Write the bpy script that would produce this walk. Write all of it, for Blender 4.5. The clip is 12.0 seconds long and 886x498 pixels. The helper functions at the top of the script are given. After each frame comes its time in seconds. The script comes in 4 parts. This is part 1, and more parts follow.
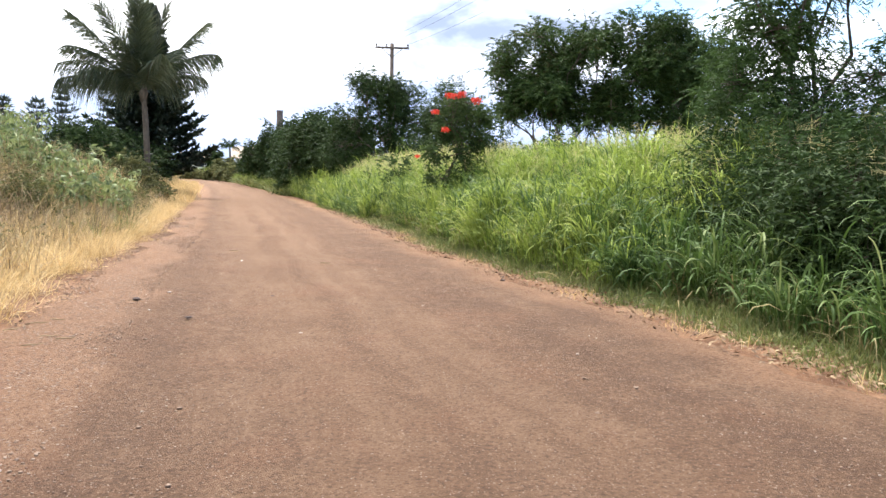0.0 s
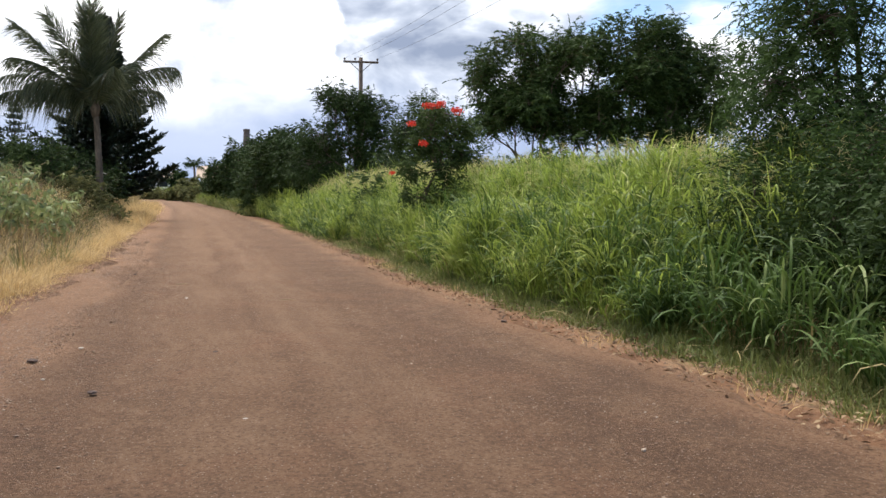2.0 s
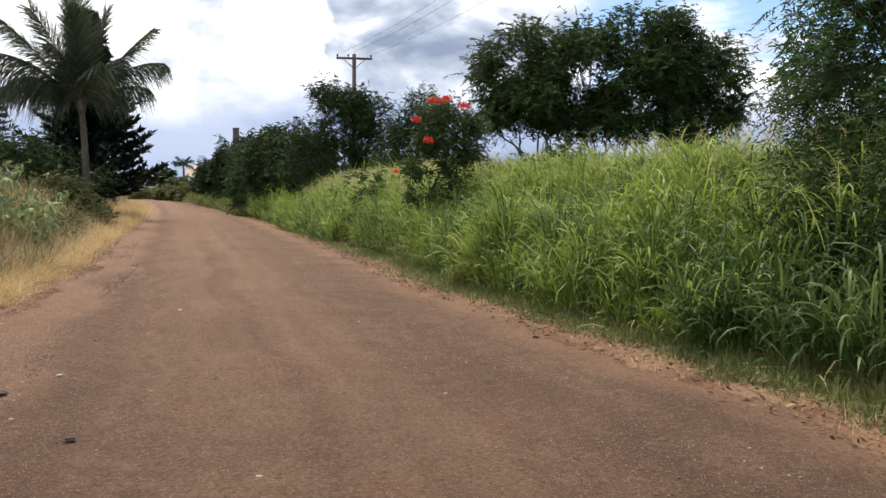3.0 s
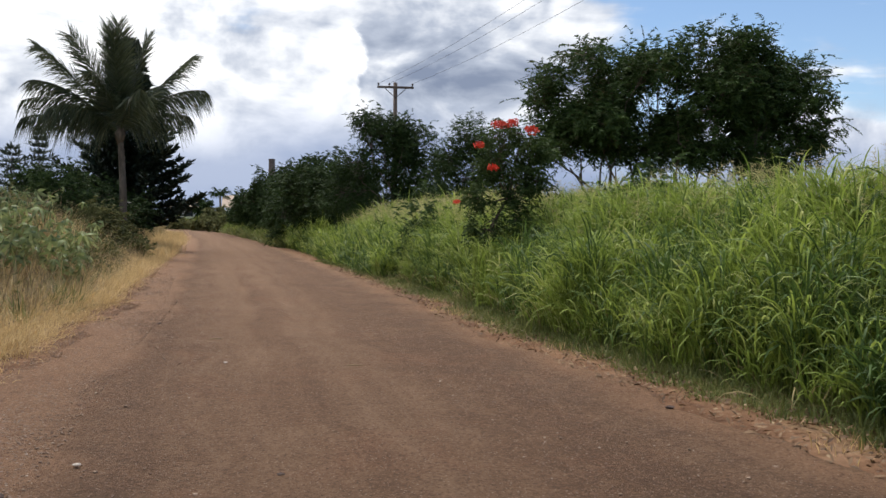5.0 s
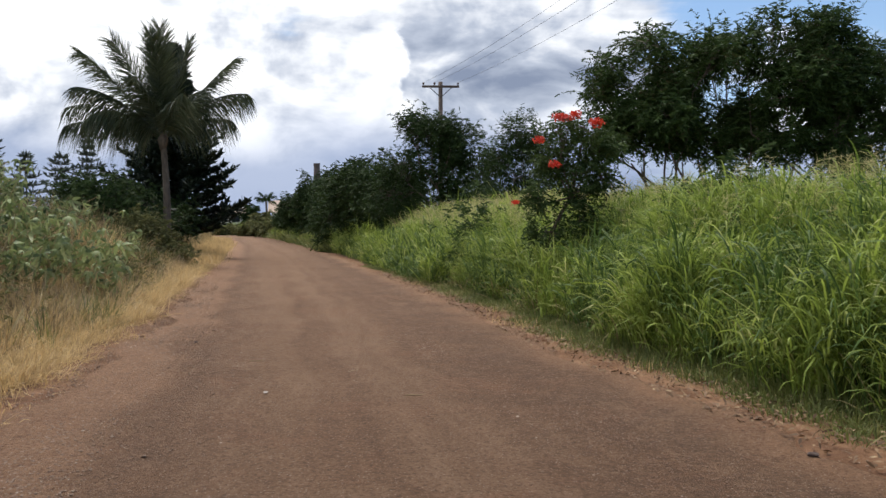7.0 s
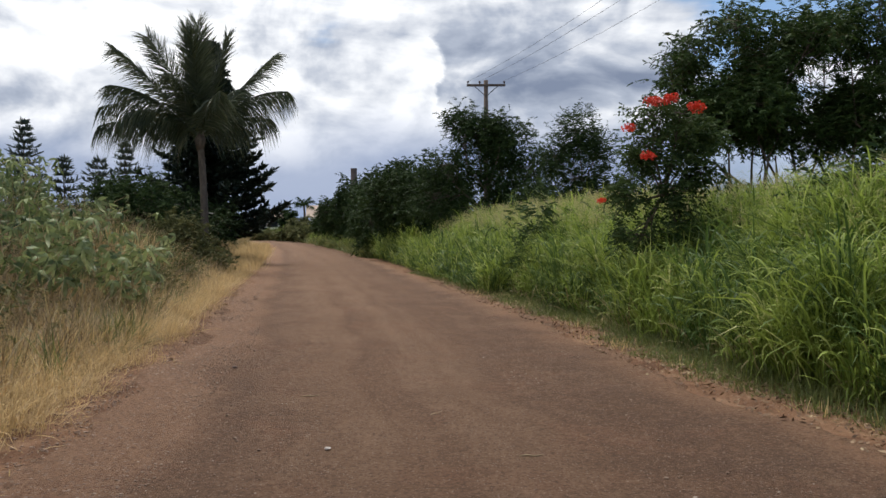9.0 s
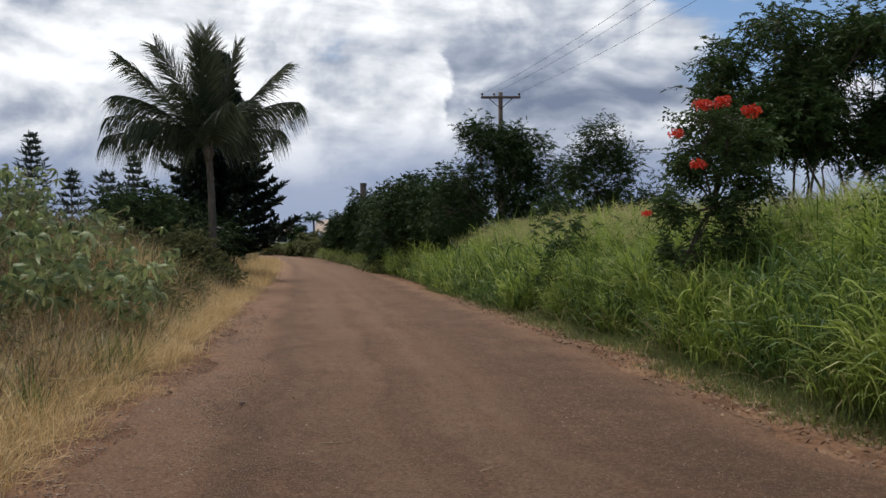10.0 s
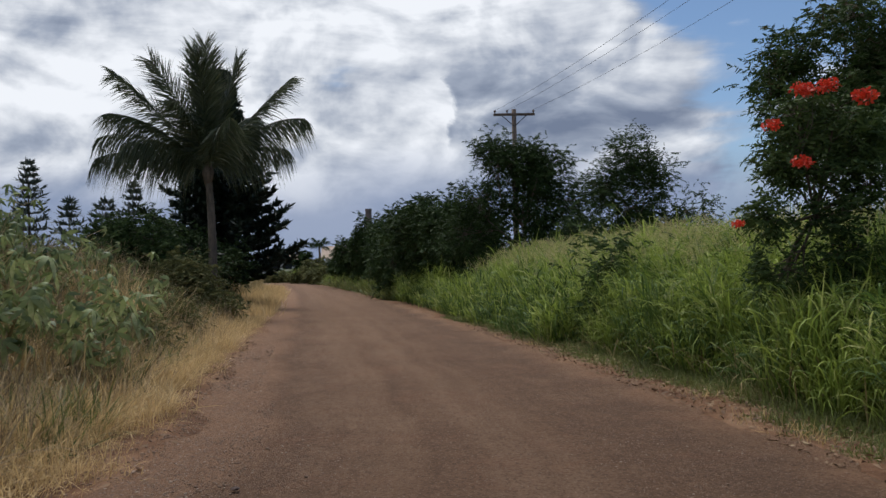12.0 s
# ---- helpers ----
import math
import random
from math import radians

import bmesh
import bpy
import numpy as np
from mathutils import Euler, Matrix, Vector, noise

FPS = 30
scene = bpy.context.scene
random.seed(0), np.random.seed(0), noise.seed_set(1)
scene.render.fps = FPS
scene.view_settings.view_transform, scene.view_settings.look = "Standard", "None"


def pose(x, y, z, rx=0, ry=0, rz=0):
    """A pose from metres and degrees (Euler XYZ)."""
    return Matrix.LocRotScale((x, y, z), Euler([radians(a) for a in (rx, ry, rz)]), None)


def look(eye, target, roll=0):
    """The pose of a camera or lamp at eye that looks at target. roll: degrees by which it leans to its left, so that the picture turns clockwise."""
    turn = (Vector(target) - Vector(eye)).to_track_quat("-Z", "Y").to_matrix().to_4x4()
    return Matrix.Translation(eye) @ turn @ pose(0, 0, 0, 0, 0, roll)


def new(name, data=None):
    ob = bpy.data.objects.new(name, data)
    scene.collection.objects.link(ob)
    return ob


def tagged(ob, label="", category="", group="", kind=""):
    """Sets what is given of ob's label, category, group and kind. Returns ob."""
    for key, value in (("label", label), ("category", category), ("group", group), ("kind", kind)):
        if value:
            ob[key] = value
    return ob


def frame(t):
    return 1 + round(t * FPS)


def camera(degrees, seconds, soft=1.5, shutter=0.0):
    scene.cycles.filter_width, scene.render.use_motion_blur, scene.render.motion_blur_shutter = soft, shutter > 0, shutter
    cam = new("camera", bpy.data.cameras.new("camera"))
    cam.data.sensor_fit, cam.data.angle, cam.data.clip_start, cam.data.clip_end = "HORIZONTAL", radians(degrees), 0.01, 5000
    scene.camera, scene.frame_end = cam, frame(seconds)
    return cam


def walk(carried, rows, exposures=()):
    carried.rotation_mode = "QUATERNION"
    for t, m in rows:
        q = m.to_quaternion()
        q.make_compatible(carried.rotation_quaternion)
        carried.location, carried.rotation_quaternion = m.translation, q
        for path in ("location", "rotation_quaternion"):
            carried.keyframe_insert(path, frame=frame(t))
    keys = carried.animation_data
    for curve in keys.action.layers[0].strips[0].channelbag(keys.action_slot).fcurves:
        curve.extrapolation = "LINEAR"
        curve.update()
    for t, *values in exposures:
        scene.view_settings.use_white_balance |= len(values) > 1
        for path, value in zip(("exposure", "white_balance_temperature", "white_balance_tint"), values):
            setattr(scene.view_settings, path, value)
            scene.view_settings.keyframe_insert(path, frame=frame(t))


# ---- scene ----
cam = camera(56.1, 12.0)
PATH = [
    (0, (-0.001, 0.025, 1.52), (0.017, 2.018, 1.35), 1.1),
    (0.5, (-0.061, 0.611, 1.531), (-0.03, 2.607, 1.401), -0.1),
    (1, (-0.062, 1.194, 1.535), (-0.015, 3.19, 1.427), -0.1),
    (1.5, (-0.104, 1.711, 1.532), (-0.039, 3.707, 1.429), 0.5),
    (2, (-0.197, 2.265, 1.533), (-0.107, 4.259, 1.407), 0.6),
    (2.5, (-0.3, 2.811, 1.558), (-0.198, 4.804, 1.417), 0.5),
    (2.7, (-0.389, 3.025, 1.555), (-0.276, 5.018, 1.419), 0.5),
    (4.3, (-0.966, 4.523, 1.572), (-0.874, 6.518, 1.473), -0.3),
    (4.5, (-0.998, 4.639, 1.571), (-0.927, 6.636, 1.488), -0.3),
    (5, (-1.111, 5.093, 1.576), (-1.074, 7.092, 1.521), 0.7),
    (5.5, (-1.188, 5.411, 1.594), (-1.133, 7.408, 1.51), 0.8),
    (6, (-1.201, 5.673, 1.589), (-1.175, 7.671, 1.502), 0.5),
    (6.5, (-1.213, 6.027, 1.606), (-1.244, 8.026, 1.535), 0.3),
    (7, (-1.341, 6.422, 1.614), (-1.412, 8.42, 1.562), -0.3),
    (7.2, (-1.39, 6.599, 1.625), (-1.471, 8.596, 1.569), -0.1),
    (8.8, (-1.968, 8.273, 1.566), (-2.104, 10.267, 1.519), -0.1),
    (9, (-2.046, 8.495, 1.57), (-2.202, 10.489, 1.531), -0.4),
    (9.5, (-2.256, 9.045, 1.586), (-2.441, 11.036, 1.569), -0.9),
    (10, (-2.443, 9.693, 1.588), (-2.619, 11.685, 1.585), -0.3),
    (10.5, (-2.656, 10.27, 1.573), (-2.792, 12.265, 1.592), -0.1),
    (11, (-2.79, 10.8, 1.556), (-2.932, 12.794, 1.584), -0.2),
    (11.5, (-2.985, 11.432, 1.557), (-3.13, 13.426, 1.614), -0.7),
    (12, (-3.115, 11.988, 1.558), (-3.302, 13.979, 1.616), -1.1),
]
EXPOSURES = [(0.0, 1.61, 6280, 10), (0.5, 1.33, 6300, 10), (1.0, 1.10, 6350, 10), (2.0, 0.82, 6420, 10), (2.5, 0.75, 6420, 10), (4.5, 0.55, 6370, 10), (5.5, 0.20, 6320, 10), (7.0, 0.37, 6320, 10), (9.5, 0.05, 6270, 10), (10.5, -0.12, 6170, 10), (11.0, -0.07, 6170, 10), (12.0, -0.23, 6070, 10)]
walk(cam, [(t, look(eye, target, roll)) for t, eye, target, roll in PATH], EXPOSURES)

# ---- light ----
SUN_AZ, SUN_EL = radians(-12), radians(66)        # from the walk's first heading, left is minus
world = bpy.data.worlds.new("sky")
scene.world = world
world.use_nodes = True


class Nodes:
    """Short calls for a node tree."""

    def __init__(self, tree):
        self.tree = tree
        tree.nodes.clear()

    def add(self, kind, ins=None, operation=None, use_clamp=False, mix_mode=None, uv_map=None):
        n = self.tree.nodes.new(kind)
        if operation:
            n.operation = operation
        if use_clamp:
            n.use_clamp = True
        if mix_mode:
            n.data_type, n.blend_type = "RGBA", mix_mode
        if uv_map:
            n.uv_map = uv_map
        for k, v in (ins or {}).items():
            if isinstance(v, bpy.types.NodeSocket):
                self.tree.links.new(v, n.inputs[k])
            else:
                n.inputs[k].default_value = v
        return n

    def math(self, op, a, b=0.0, c=0.0, clamp=False):
        return self.add("ShaderNodeMath", {0: a, 1: b, 2: c}, operation=op, use_clamp=clamp).outputs[0]

    def noise(self, vec, scale, detail=4.0, rough=0.55, dist=0.0):
        return self.add("ShaderNodeTexNoise", {"Vector": vec, "Scale": scale, "Detail": detail, "Roughness": rough, "Distortion": dist}).outputs[0]

    def ramp(self, fac, stops, mode="LINEAR"):
        n = self.add("ShaderNodeValToRGB", {"Fac": fac})
        n.color_ramp.interpolation = mode
        el = n.color_ramp.elements
        while len(el) < len(stops):
            el.new(0.5)
        for e, (p, c) in zip(el, stops):
            e.position = p
            e.color = (*c, 1) if isinstance(c, tuple) else (c, c, c, 1)
        return n.outputs[0]

    def mix(self, fac, a, b, kind="MIX"):
        n = self.add("ShaderNodeMix", {0: fac}, mix_mode=kind)
        for i, v in ((6, a), (7, b)):
            if isinstance(v, bpy.types.NodeSocket):
                self.tree.links.new(v, n.inputs[i])
            else:
                n.inputs[i].default_value = (*v, 1)
        return n.outputs[2]

    def scaled(self, vec, s):
        return self.add("ShaderNodeVectorMath", {0: vec, 1: s}, operation="MULTIPLY").outputs[0]


def build_sky():
    N = Nodes(world.node_tree)
    sky = N.add("ShaderNodeTexSky")
    sky.sky_type, sky.sun_disc, sky.sun_elevation, sky.sun_rotation = "NISHITA", False, SUN_EL, SUN_AZ
    sky.dust_density, sky.ozone_density = 0.3, 2.5
    way = N.add("ShaderNodeTexCoord").outputs["Generated"]
    sep = N.add("ShaderNodeSeparateXYZ", {0: way})
    up = N.math("MAXIMUM", sep.outputs[2], 0.0)
    bearing = N.math("DIVIDE", sep.outputs[0], N.math("MAXIMUM", N.math("ABSOLUTE", sep.outputs[1]), 0.15))

    def shift(v, by):
        return N.add("ShaderNodeVectorMath", {0: v, 1: by}, operation="ADD").outputs[0]

    # billows lit from above and from the left: density here less density a little nearer to the sun
    billow = N.scaled(way, (1.0, 1.0, 1.7))
    near_sun = shift(billow, (-0.012, 0.0, 0.034))
    big = N.noise(billow, 3.2, 9, 0.50, 0.25)
    lit = N.math("SUBTRACT", N.noise(billow, 7.5, 10, 0.52, 0.35), N.noise(near_sun, 7.5, 10, 0.52, 0.35))
    soft = N.math("SUBTRACT", big, N.noise(shift(billow, (-0.03, 0.0, 0.09)), 3.2, 9, 0.50, 0.25))
    streak = N.noise(N.scaled(way, (1.0, 1.0, 5.5)), 3.4, 8, 0.55, 0.3)
    high = N.ramp(up, [(0.19, 0.0), (0.27, 1.0)], "EASE")
    tone = N.math("ADD", N.math("MULTIPLY", lit, 1.9), N.math("MULTIPLY", soft, 1.15))
    tone = N.math("ADD", tone, N.math("MULTIPLY", N.math("SUBTRACT", streak, 0.5), N.math("ADD", N.math("MULTIPLY", high, 1.1), 0.35)))
    tone = N.math("ADD", tone, N.ramp(N.math("ADD", bearing, 0.6), [(0.0, 0.66), (0.27, 0.80), (0.50, 0.70), (0.60, 0.54), (0.80, 0.54), (1.0, 0.58)]))
    # the tallest cloud stands ahead with a sharp edge against a grey bank
    edge = N.math("ADD", bearing, N.math("MULTIPLY", N.math("SUBTRACT", N.noise(billow, 13.0, 8, 0.55, 0.4), 0.5), 0.10))
    column = N.math("MULTIPLY", N.ramp(N.math("ADD", edge, 0.5), [(0.30, 0.0), (0.395, 1.0), (0.418, 1.0), (0.428, -0.0)]), N.ramp(up, [(0.13, 0.0), (0.185, 1.0), (0.215, 1.0), (0.245, 0.0)], "EASE"))
    bank = N.math("MULTIPLY", N.ramp(N.math("ADD", edge, 0.5), [(0.418, 0.0), (0.430, 1.0), (0.56, 0.8), (0.70, 0.0)]), N.ramp(up, [(0.10, 0.3), (0.17, 1.0), (0.22, 1.0), (0.26, 0.0)], "EASE"))
    tone = N.math("ADD", tone, N.math("SUBTRACT", N.math("MULTIPLY", column, 0.30), N.math("MULTIPLY", bank, 0.16)))
    cloud = N.ramp(tone, [(0.08, (0.26, 0.31, 0.42)), (0.42, (0.53, 0.58, 0.68)), (0.58, (0.78, 0.81, 0.87)), (0.74, (1.05, 1.06, 1.08)), (0.92, (1.34, 1.33, 1.32))])
    # slate-blue haze under the clouds
    low = N.ramp(N.math("ADD", up, N.math("MULTIPLY", N.math("SUBTRACT", big, 0.5), 0.10)), [(0.0, 0.95), (0.075, 0.85), (0.15, 0.0)], "EASE")
    cloud = N.mix(low, cloud, (0.33, 0.41, 0.60))
    # the cover breaks up towards the right and high overhead
    thin = N.math("ADD", N.ramp(bearing, [(0.08, 0.0), (0.24, 0.12), (0.60, 0.20)]), N.math("MULTIPLY", N.ramp(up, [(0.21, 0.0), (0.31, 0.14), (0.42, 0.22)]), N.ramp(N.math("ADD", bearing, 0.5), [(0.25, 0.15), (0.45, 1.0)])))
    cover = N.math("SUBTRACT", N.math("ADD", N.math("MULTIPLY", big, 0.55), N.math("MULTIPLY", streak, 0.45)), thin)
    mask = N.ramp(cover, [(0.30, 0.0), (0.40, 1.0)], "EASE")
    bg_clear = N.add("ShaderNodeBackground", {"Color": sky.outputs[0], "Strength": 0.10})
    bg_cloud = N.add("ShaderNodeBackground", {"Color": cloud, "Strength": 0.80})
    full = N.math("MAXIMUM", mask, low, clamp=True)
    mixed = N.add("ShaderNodeMixShader", {0: full, 1: bg_clear.outputs[0], 2: bg_cloud.outputs[0]})
    N.add("ShaderNodeOutputWorld", {"Surface": mixed.outputs[0]})


build_sky()
sun = new("sun", bpy.data.lights.new("sun", "SUN"))
sun.data.energy, sun.data.angle, sun.data.color = 3.4, radians(26), (1.0, 0.94, 0.84)
sun_from = Vector((math.sin(SUN_AZ) * math.cos(SUN_EL), math.cos(SUN_AZ) * math.cos(SUN_EL), math.sin(SUN_EL)))
sun.matrix_world = look(sun_from * 60, (0, 0, 0))

# ---- materials ----


def material(name):
    m = bpy.data.materials.new(name)
    m.use_nodes = True
    return m, Nodes(m.node_tree)


def finish(N, colour, rough=0.85, height=None, bump=0.4, dist=0.02, spec=0.3, translucent=0.0):
    ins = {"Base Color": colour, "Roughness": rough, "Specular IOR Level": spec}
    if height is not None:
        ins["Normal"] = N.add("ShaderNodeBump", {"Strength": bump, "Distance": dist, "Height": height}).outputs[0]
    sh = N.add("ShaderNodeBsdfPrincipled", ins).outputs[0]
    if translucent:
        tr = N.add("ShaderNodeBsdfTranslucent", {"Color": colour}).outputs[0]
        sh = N.add("ShaderNodeMixShader", {0: translucent, 1: sh, 2: tr}).outputs[0]
    N.add("ShaderNodeOutputMaterial", {"Surface": sh})


def place(N):
    return N.add("ShaderNodeTexCoord").outputs["Object"]


def leaf_material(name, dark, light, tip=None, translucent=0.3, rough=0.5, patch=0.35, spec=0.35):
    """Leaves and blades: each one its own shade, with larger patches."""
    m, N = material(name)
    rnd = N.add("ShaderNodeNewGeometry").outputs["Random Per Island"]
    at = place(N)
    stops = [(0.0, dark), (0.75, light)] + ([(0.97, tip)] if tip else [])
    fac = N.math("ADD", N.math("MULTIPLY", rnd, 0.7), N.math("MULTIPLY", N.math("SUBTRACT", N.noise(at, patch * 2, 3), 0.35), 0.9), clamp=True)
    col = N.ramp(fac, stops)
    finish(N, col, rough, spec=spec, translucent=translucent)
    return m


def bark_material(name, dark, light, scale=6.0):
    m, N = material(name)
    at = place(N)
    n1 = N.noise(N.scaled(at, (1, 1, 0.25)), scale * 3, 5, 0.65)
    n2 = N.noise(at, scale * 0.3, 3)
    col = N.ramp(N.math("ADD", N.math("MULTIPLY", n1, 0.6), N.math("MULTIPLY", n2, 0.4)), [(0.35, dark), (0.65, light)])
    finish(N, col, 0.9, n1, 0.6, 0.03)
    return m


def road_material():
    m, N = material("packed_red_dirt")
    at = place(N)
    uv = N.add("ShaderNodeUVMap", uv_map="lane").outputs[0]
    streak = N.noise(N.scaled(uv, (9.0, 0.16, 1.0)), 1.5, 5, 0.6, 0.15)
    blotch = N.noise(at, 0.55, 5, 0.6, 0.5)
    grit = N.noise(at, 30.0, 9, 0.78)
    fine = N.noise(at, 140.0, 3, 0.7)
    tone = N.math("ADD", N.math("MULTIPLY", streak, 0.55), N.math("MULTIPLY", blotch, 0.45))
    col = N.ramp(tone, [(0.30, (0.110, 0.060, 0.034)), (0.50, (0.172, 0.097, 0.055)), (0.70, (0.245, 0.149, 0.089))])
    sep = N.add("ShaderNodeSeparateXYZ", {0: uv})
    # redder loose soil along both sides, darker broken bands inside them
    lane = N.math("ADD", sep.outputs[0], N.math("MULTIPLY", N.math("SUBTRACT", blotch, 0.5), 0.10))
    red = N.ramp(lane, [(0.05, 0.9), (0.13, 0.75), (0.19, 0.0), (0.90, 0.0), (0.97, 0.7)])
    col = N.mix(red, col, (0.262, 0.146, 0.084))
    dark_band = N.ramp(lane, [(0.13, 0.0), (0.20, 0.4), (0.34, 0.0), (0.56, 0.0), (0.74, 0.32), (0.88, 0.55), (0.96, 0.0)])
    dark_band = N.math("MULTIPLY", dark_band, N.ramp(N.noise(at, 1.6, 6, 0.65, 0.5), [(0.36, 0.25), (0.60, 1.0)]))
    col = N.mix(dark_band, col, (0.072, 0.042, 0.028))
    # pale dusty wheel tracks
    wheel = N.math("MULTIPLY", N.ramp(lane, [(0.26, 0.0), (0.33, 0.4), (0.40, 0.08), (0.46, 0.08), (0.54, 0.42), (0.62, 0.0)]), N.ramp(streak, [(0.35, 0.2), (0.6, 1.0)]))
    col = N.mix(wheel, col, (0.255, 0.160, 0.098))
    # rusty patches where the fines have washed thin
    col = N.mix(N.ramp(N.noise(at, 0.9, 7, 0.68, 0.8), [(0.52, 0.0), (0.66, 0.30)]), col, (0.225, 0.108, 0.060))
    mottle = N.noise(at, 5.5, 6, 0.68, 0.6)
    col = N.mix(N.ramp(mottle, [(0.36, 0.30), (0.50, 0.0)]), col, (0.105, 0.056, 0.034))
    col = N.mix(N.ramp(mottle, [(0.54, 0.0), (0.68, 0.28)]), col, (0.285, 0.172, 0.105))
    col = N.mix(N.ramp(grit, [(0.37, 0.8), (0.50, 0.0)]), col, (0.066, 0.037, 0.024))
    col = N.mix(N.ramp(grit, [(0.53, 0.0), (0.65, 0.55)]), col, (0.29, 0.18, 0.112))
    stone = N.add("ShaderNodeTexVoronoi", {"Vector": at, "Scale": 34.0, "Randomness": 1.0})
    speck = N.math("MULTIPLY", N.ramp(stone.outputs[0], [(0.10, 1.0), (0.20, 0.0)]), N.ramp(stone.outputs[1], [(0.50, 0.0), (0.58, 1.0)]))
    col = N.mix(N.math("MULTIPLY", speck, 0.9), col, (0.46, 0.36, 0.28))
    chip = N.add("ShaderNodeTexVoronoi", {"Vector": at, "Scale": 58.0, "Randomness": 1.0})
    chips = N.math("MULTIPLY", N.ramp(chip.outputs[0], [(0.22, 1.0), (0.34, 0.0)]), N.ramp(chip.outputs[1], [(0.60, 0.0), (0.70, 1.0)]))
    col = N.mix(N.math("MULTIPLY", chips, 0.8), col, (0.33, 0.215, 0.14))
    gaps = N.math("MULTIPLY", N.ramp(chip.outputs[0], [(0.20, 1.0), (0.36, 0.0)]), N.ramp(chip.outputs[1], [(0.22, 1.0), (0.30, 0.0)]))
    col = N.mix(N.math("MULTIPLY", gaps, 0.6), col, (0.060, 0.034, 0.023))
    # loose gravel gathers along the left side
    gravel = N.add("ShaderNodeTexVoronoi", {"Vector": at, "Scale": 26.0, "Randomness": 1.0})
    loose = N.math("MULTIPLY", N.ramp(lane, [(0.03, 0.5), (0.08, 1.0), (0.16, 0.0)]), N.math("MULTIPLY", N.ramp(gravel.outputs[0], [(0.22, 1.0), (0.36, 0.0)]), N.ramp(gravel.outputs[1], [(0.35, 0.0), (0.5, 1.0)])))
    col = N.mix(N.math("MULTIPLY", loose, 0.8), col, N.ramp(gravel.outputs[1], [(0.5, (0.17, 0.12, 0.09)), (0.9, (0.40, 0.32, 0.26))]))
    speck = N.math("MAXIMUM", speck, loose)
    relief = N.math("ADD", N.math("MULTIPLY", grit, 0.7), N.math("ADD", N.math("MULTIPLY", fine, 0.3), N.math("MULTIPLY", speck, 0.25)))
    finish(N, col, 0.92, relief, 1.0, 0.05, 0.2)
    return m


def ground_material():
    m, N = material("verge_soil")
    at = place(N)
    uv = N.add("ShaderNodeUVMap", uv_map="lane").outputs[0]
    off = N.math("MULTIPLY", N.add("ShaderNodeSeparateXYZ", {0: uv}).outputs[0], 10.0)
    n1 = N.noise(at, 1.3, 5, 0.6, 0.4)
    n2 = N.noise(at, 17.0, 6, 0.7)
    soil = N.ramp(n1, [(0.36, (0.12, 0.058, 0.034)), (0.52, (0.20, 0.105, 0.060)), (0.66, (0.28, 0.165, 0.10))])
    litter = N.ramp(n2, [(0.38, (0.062, 0.042, 0.022)), (0.52, (0.165, 0.115, 0.055)), (0.66, (0.32, 0.235, 0.12))])
    # straw and litter begin a step away from the wheel tracks
    edge = N.math("ADD", N.math("ABSOLUTE", off), N.math("MULTIPLY", N.math("SUBTRACT", n1, 0.5), 1.6))
    col = N.mix(N.ramp(edge, [(0.25, 0.12), (0.95, 0.85)]), soil, litter)
    col = N.mix(N.ramp(N.math("DIVIDE", edge, 12.0), [(0.14, 0.0), (0.35, 0.8)]), col, (0.055, 0.062, 0.022))
    finish(N, col, 0.95, n2, 0.8, 0.05, 0.15)
    return m


def plain_material(name, dark, light, scale=3.0, rough=0.7, bump=0.2):
    m, N = material(name)
    at = place(N)
    n1, n2 = N.noise(at, scale, 5, 0.6), N.noise(at, scale * 9, 4, 0.7)
    col = N.ramp(N.math("ADD", N.math("MULTIPLY", n1, 0.65), N.math("MULTIPLY", n2, 0.35)), [(0.36, dark), (0.64, light)])
    finish(N, col, rough, n2, bump, 0.02)
    return m


ROAD, SOIL = road_material(), ground_material()
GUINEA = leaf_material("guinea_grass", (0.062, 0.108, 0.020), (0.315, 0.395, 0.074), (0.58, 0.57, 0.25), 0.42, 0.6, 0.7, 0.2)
# deeper blades, with the shade of hollows and tree put into the colour
GUINEA_DEEP_SHADED = leaf_material("deep_shaded_guinea_grass", (0.020, 0.048, 0.011), (0.105, 0.168, 0.040), (0.34, 0.37, 0.17), 0.30, 0.6, 0.35, 0.2)
GUINEA_DRY = leaf_material("dead_grass_blades", (0.16, 0.125, 0.050), (0.38, 0.30, 0.14), None, 0.25, 0.7)
SHORT = leaf_material("short_grass", (0.058, 0.078, 0.020), (0.19, 0.215, 0.062), (0.38, 0.32, 0.15), 0.3, 0.6)
STRAW = leaf_material("straw", (0.33, 0.220, 0.092), (0.73, 0.540, 0.265), (0.84, 0.70, 0.43), 0.38, 0.7)
SEED = leaf_material("grass_seed_heads", (0.34, 0.31, 0.12), (0.52, 0.46, 0.23), None, 0.45, 0.8)
WEED = leaf_material("weeds", (0.13, 0.104, 0.048), (0.45, 0.350, 0.170), (0.46, 0.36, 0.20), 0.3, 0.65)
TWIGGY = leaf_material("dead_stalks", (0.070, 0.048, 0.030), (0.43, 0.320, 0.185), None, 0.05, 0.85)
BROAD = leaf_material("broad_leaves", (0.036, 0.066, 0.020), (0.285, 0.335, 0.130), (0.60, 0.59, 0.31), 0.30, 0.5, 0.6, 0.3)
MID_WEED = leaf_material("scrub_leaves", (0.050, 0.060, 0.022), (0.170, 0.168, 0.062), (0.30, 0.25, 0.11), 0.25, 0.7, 0.35, 0.15)
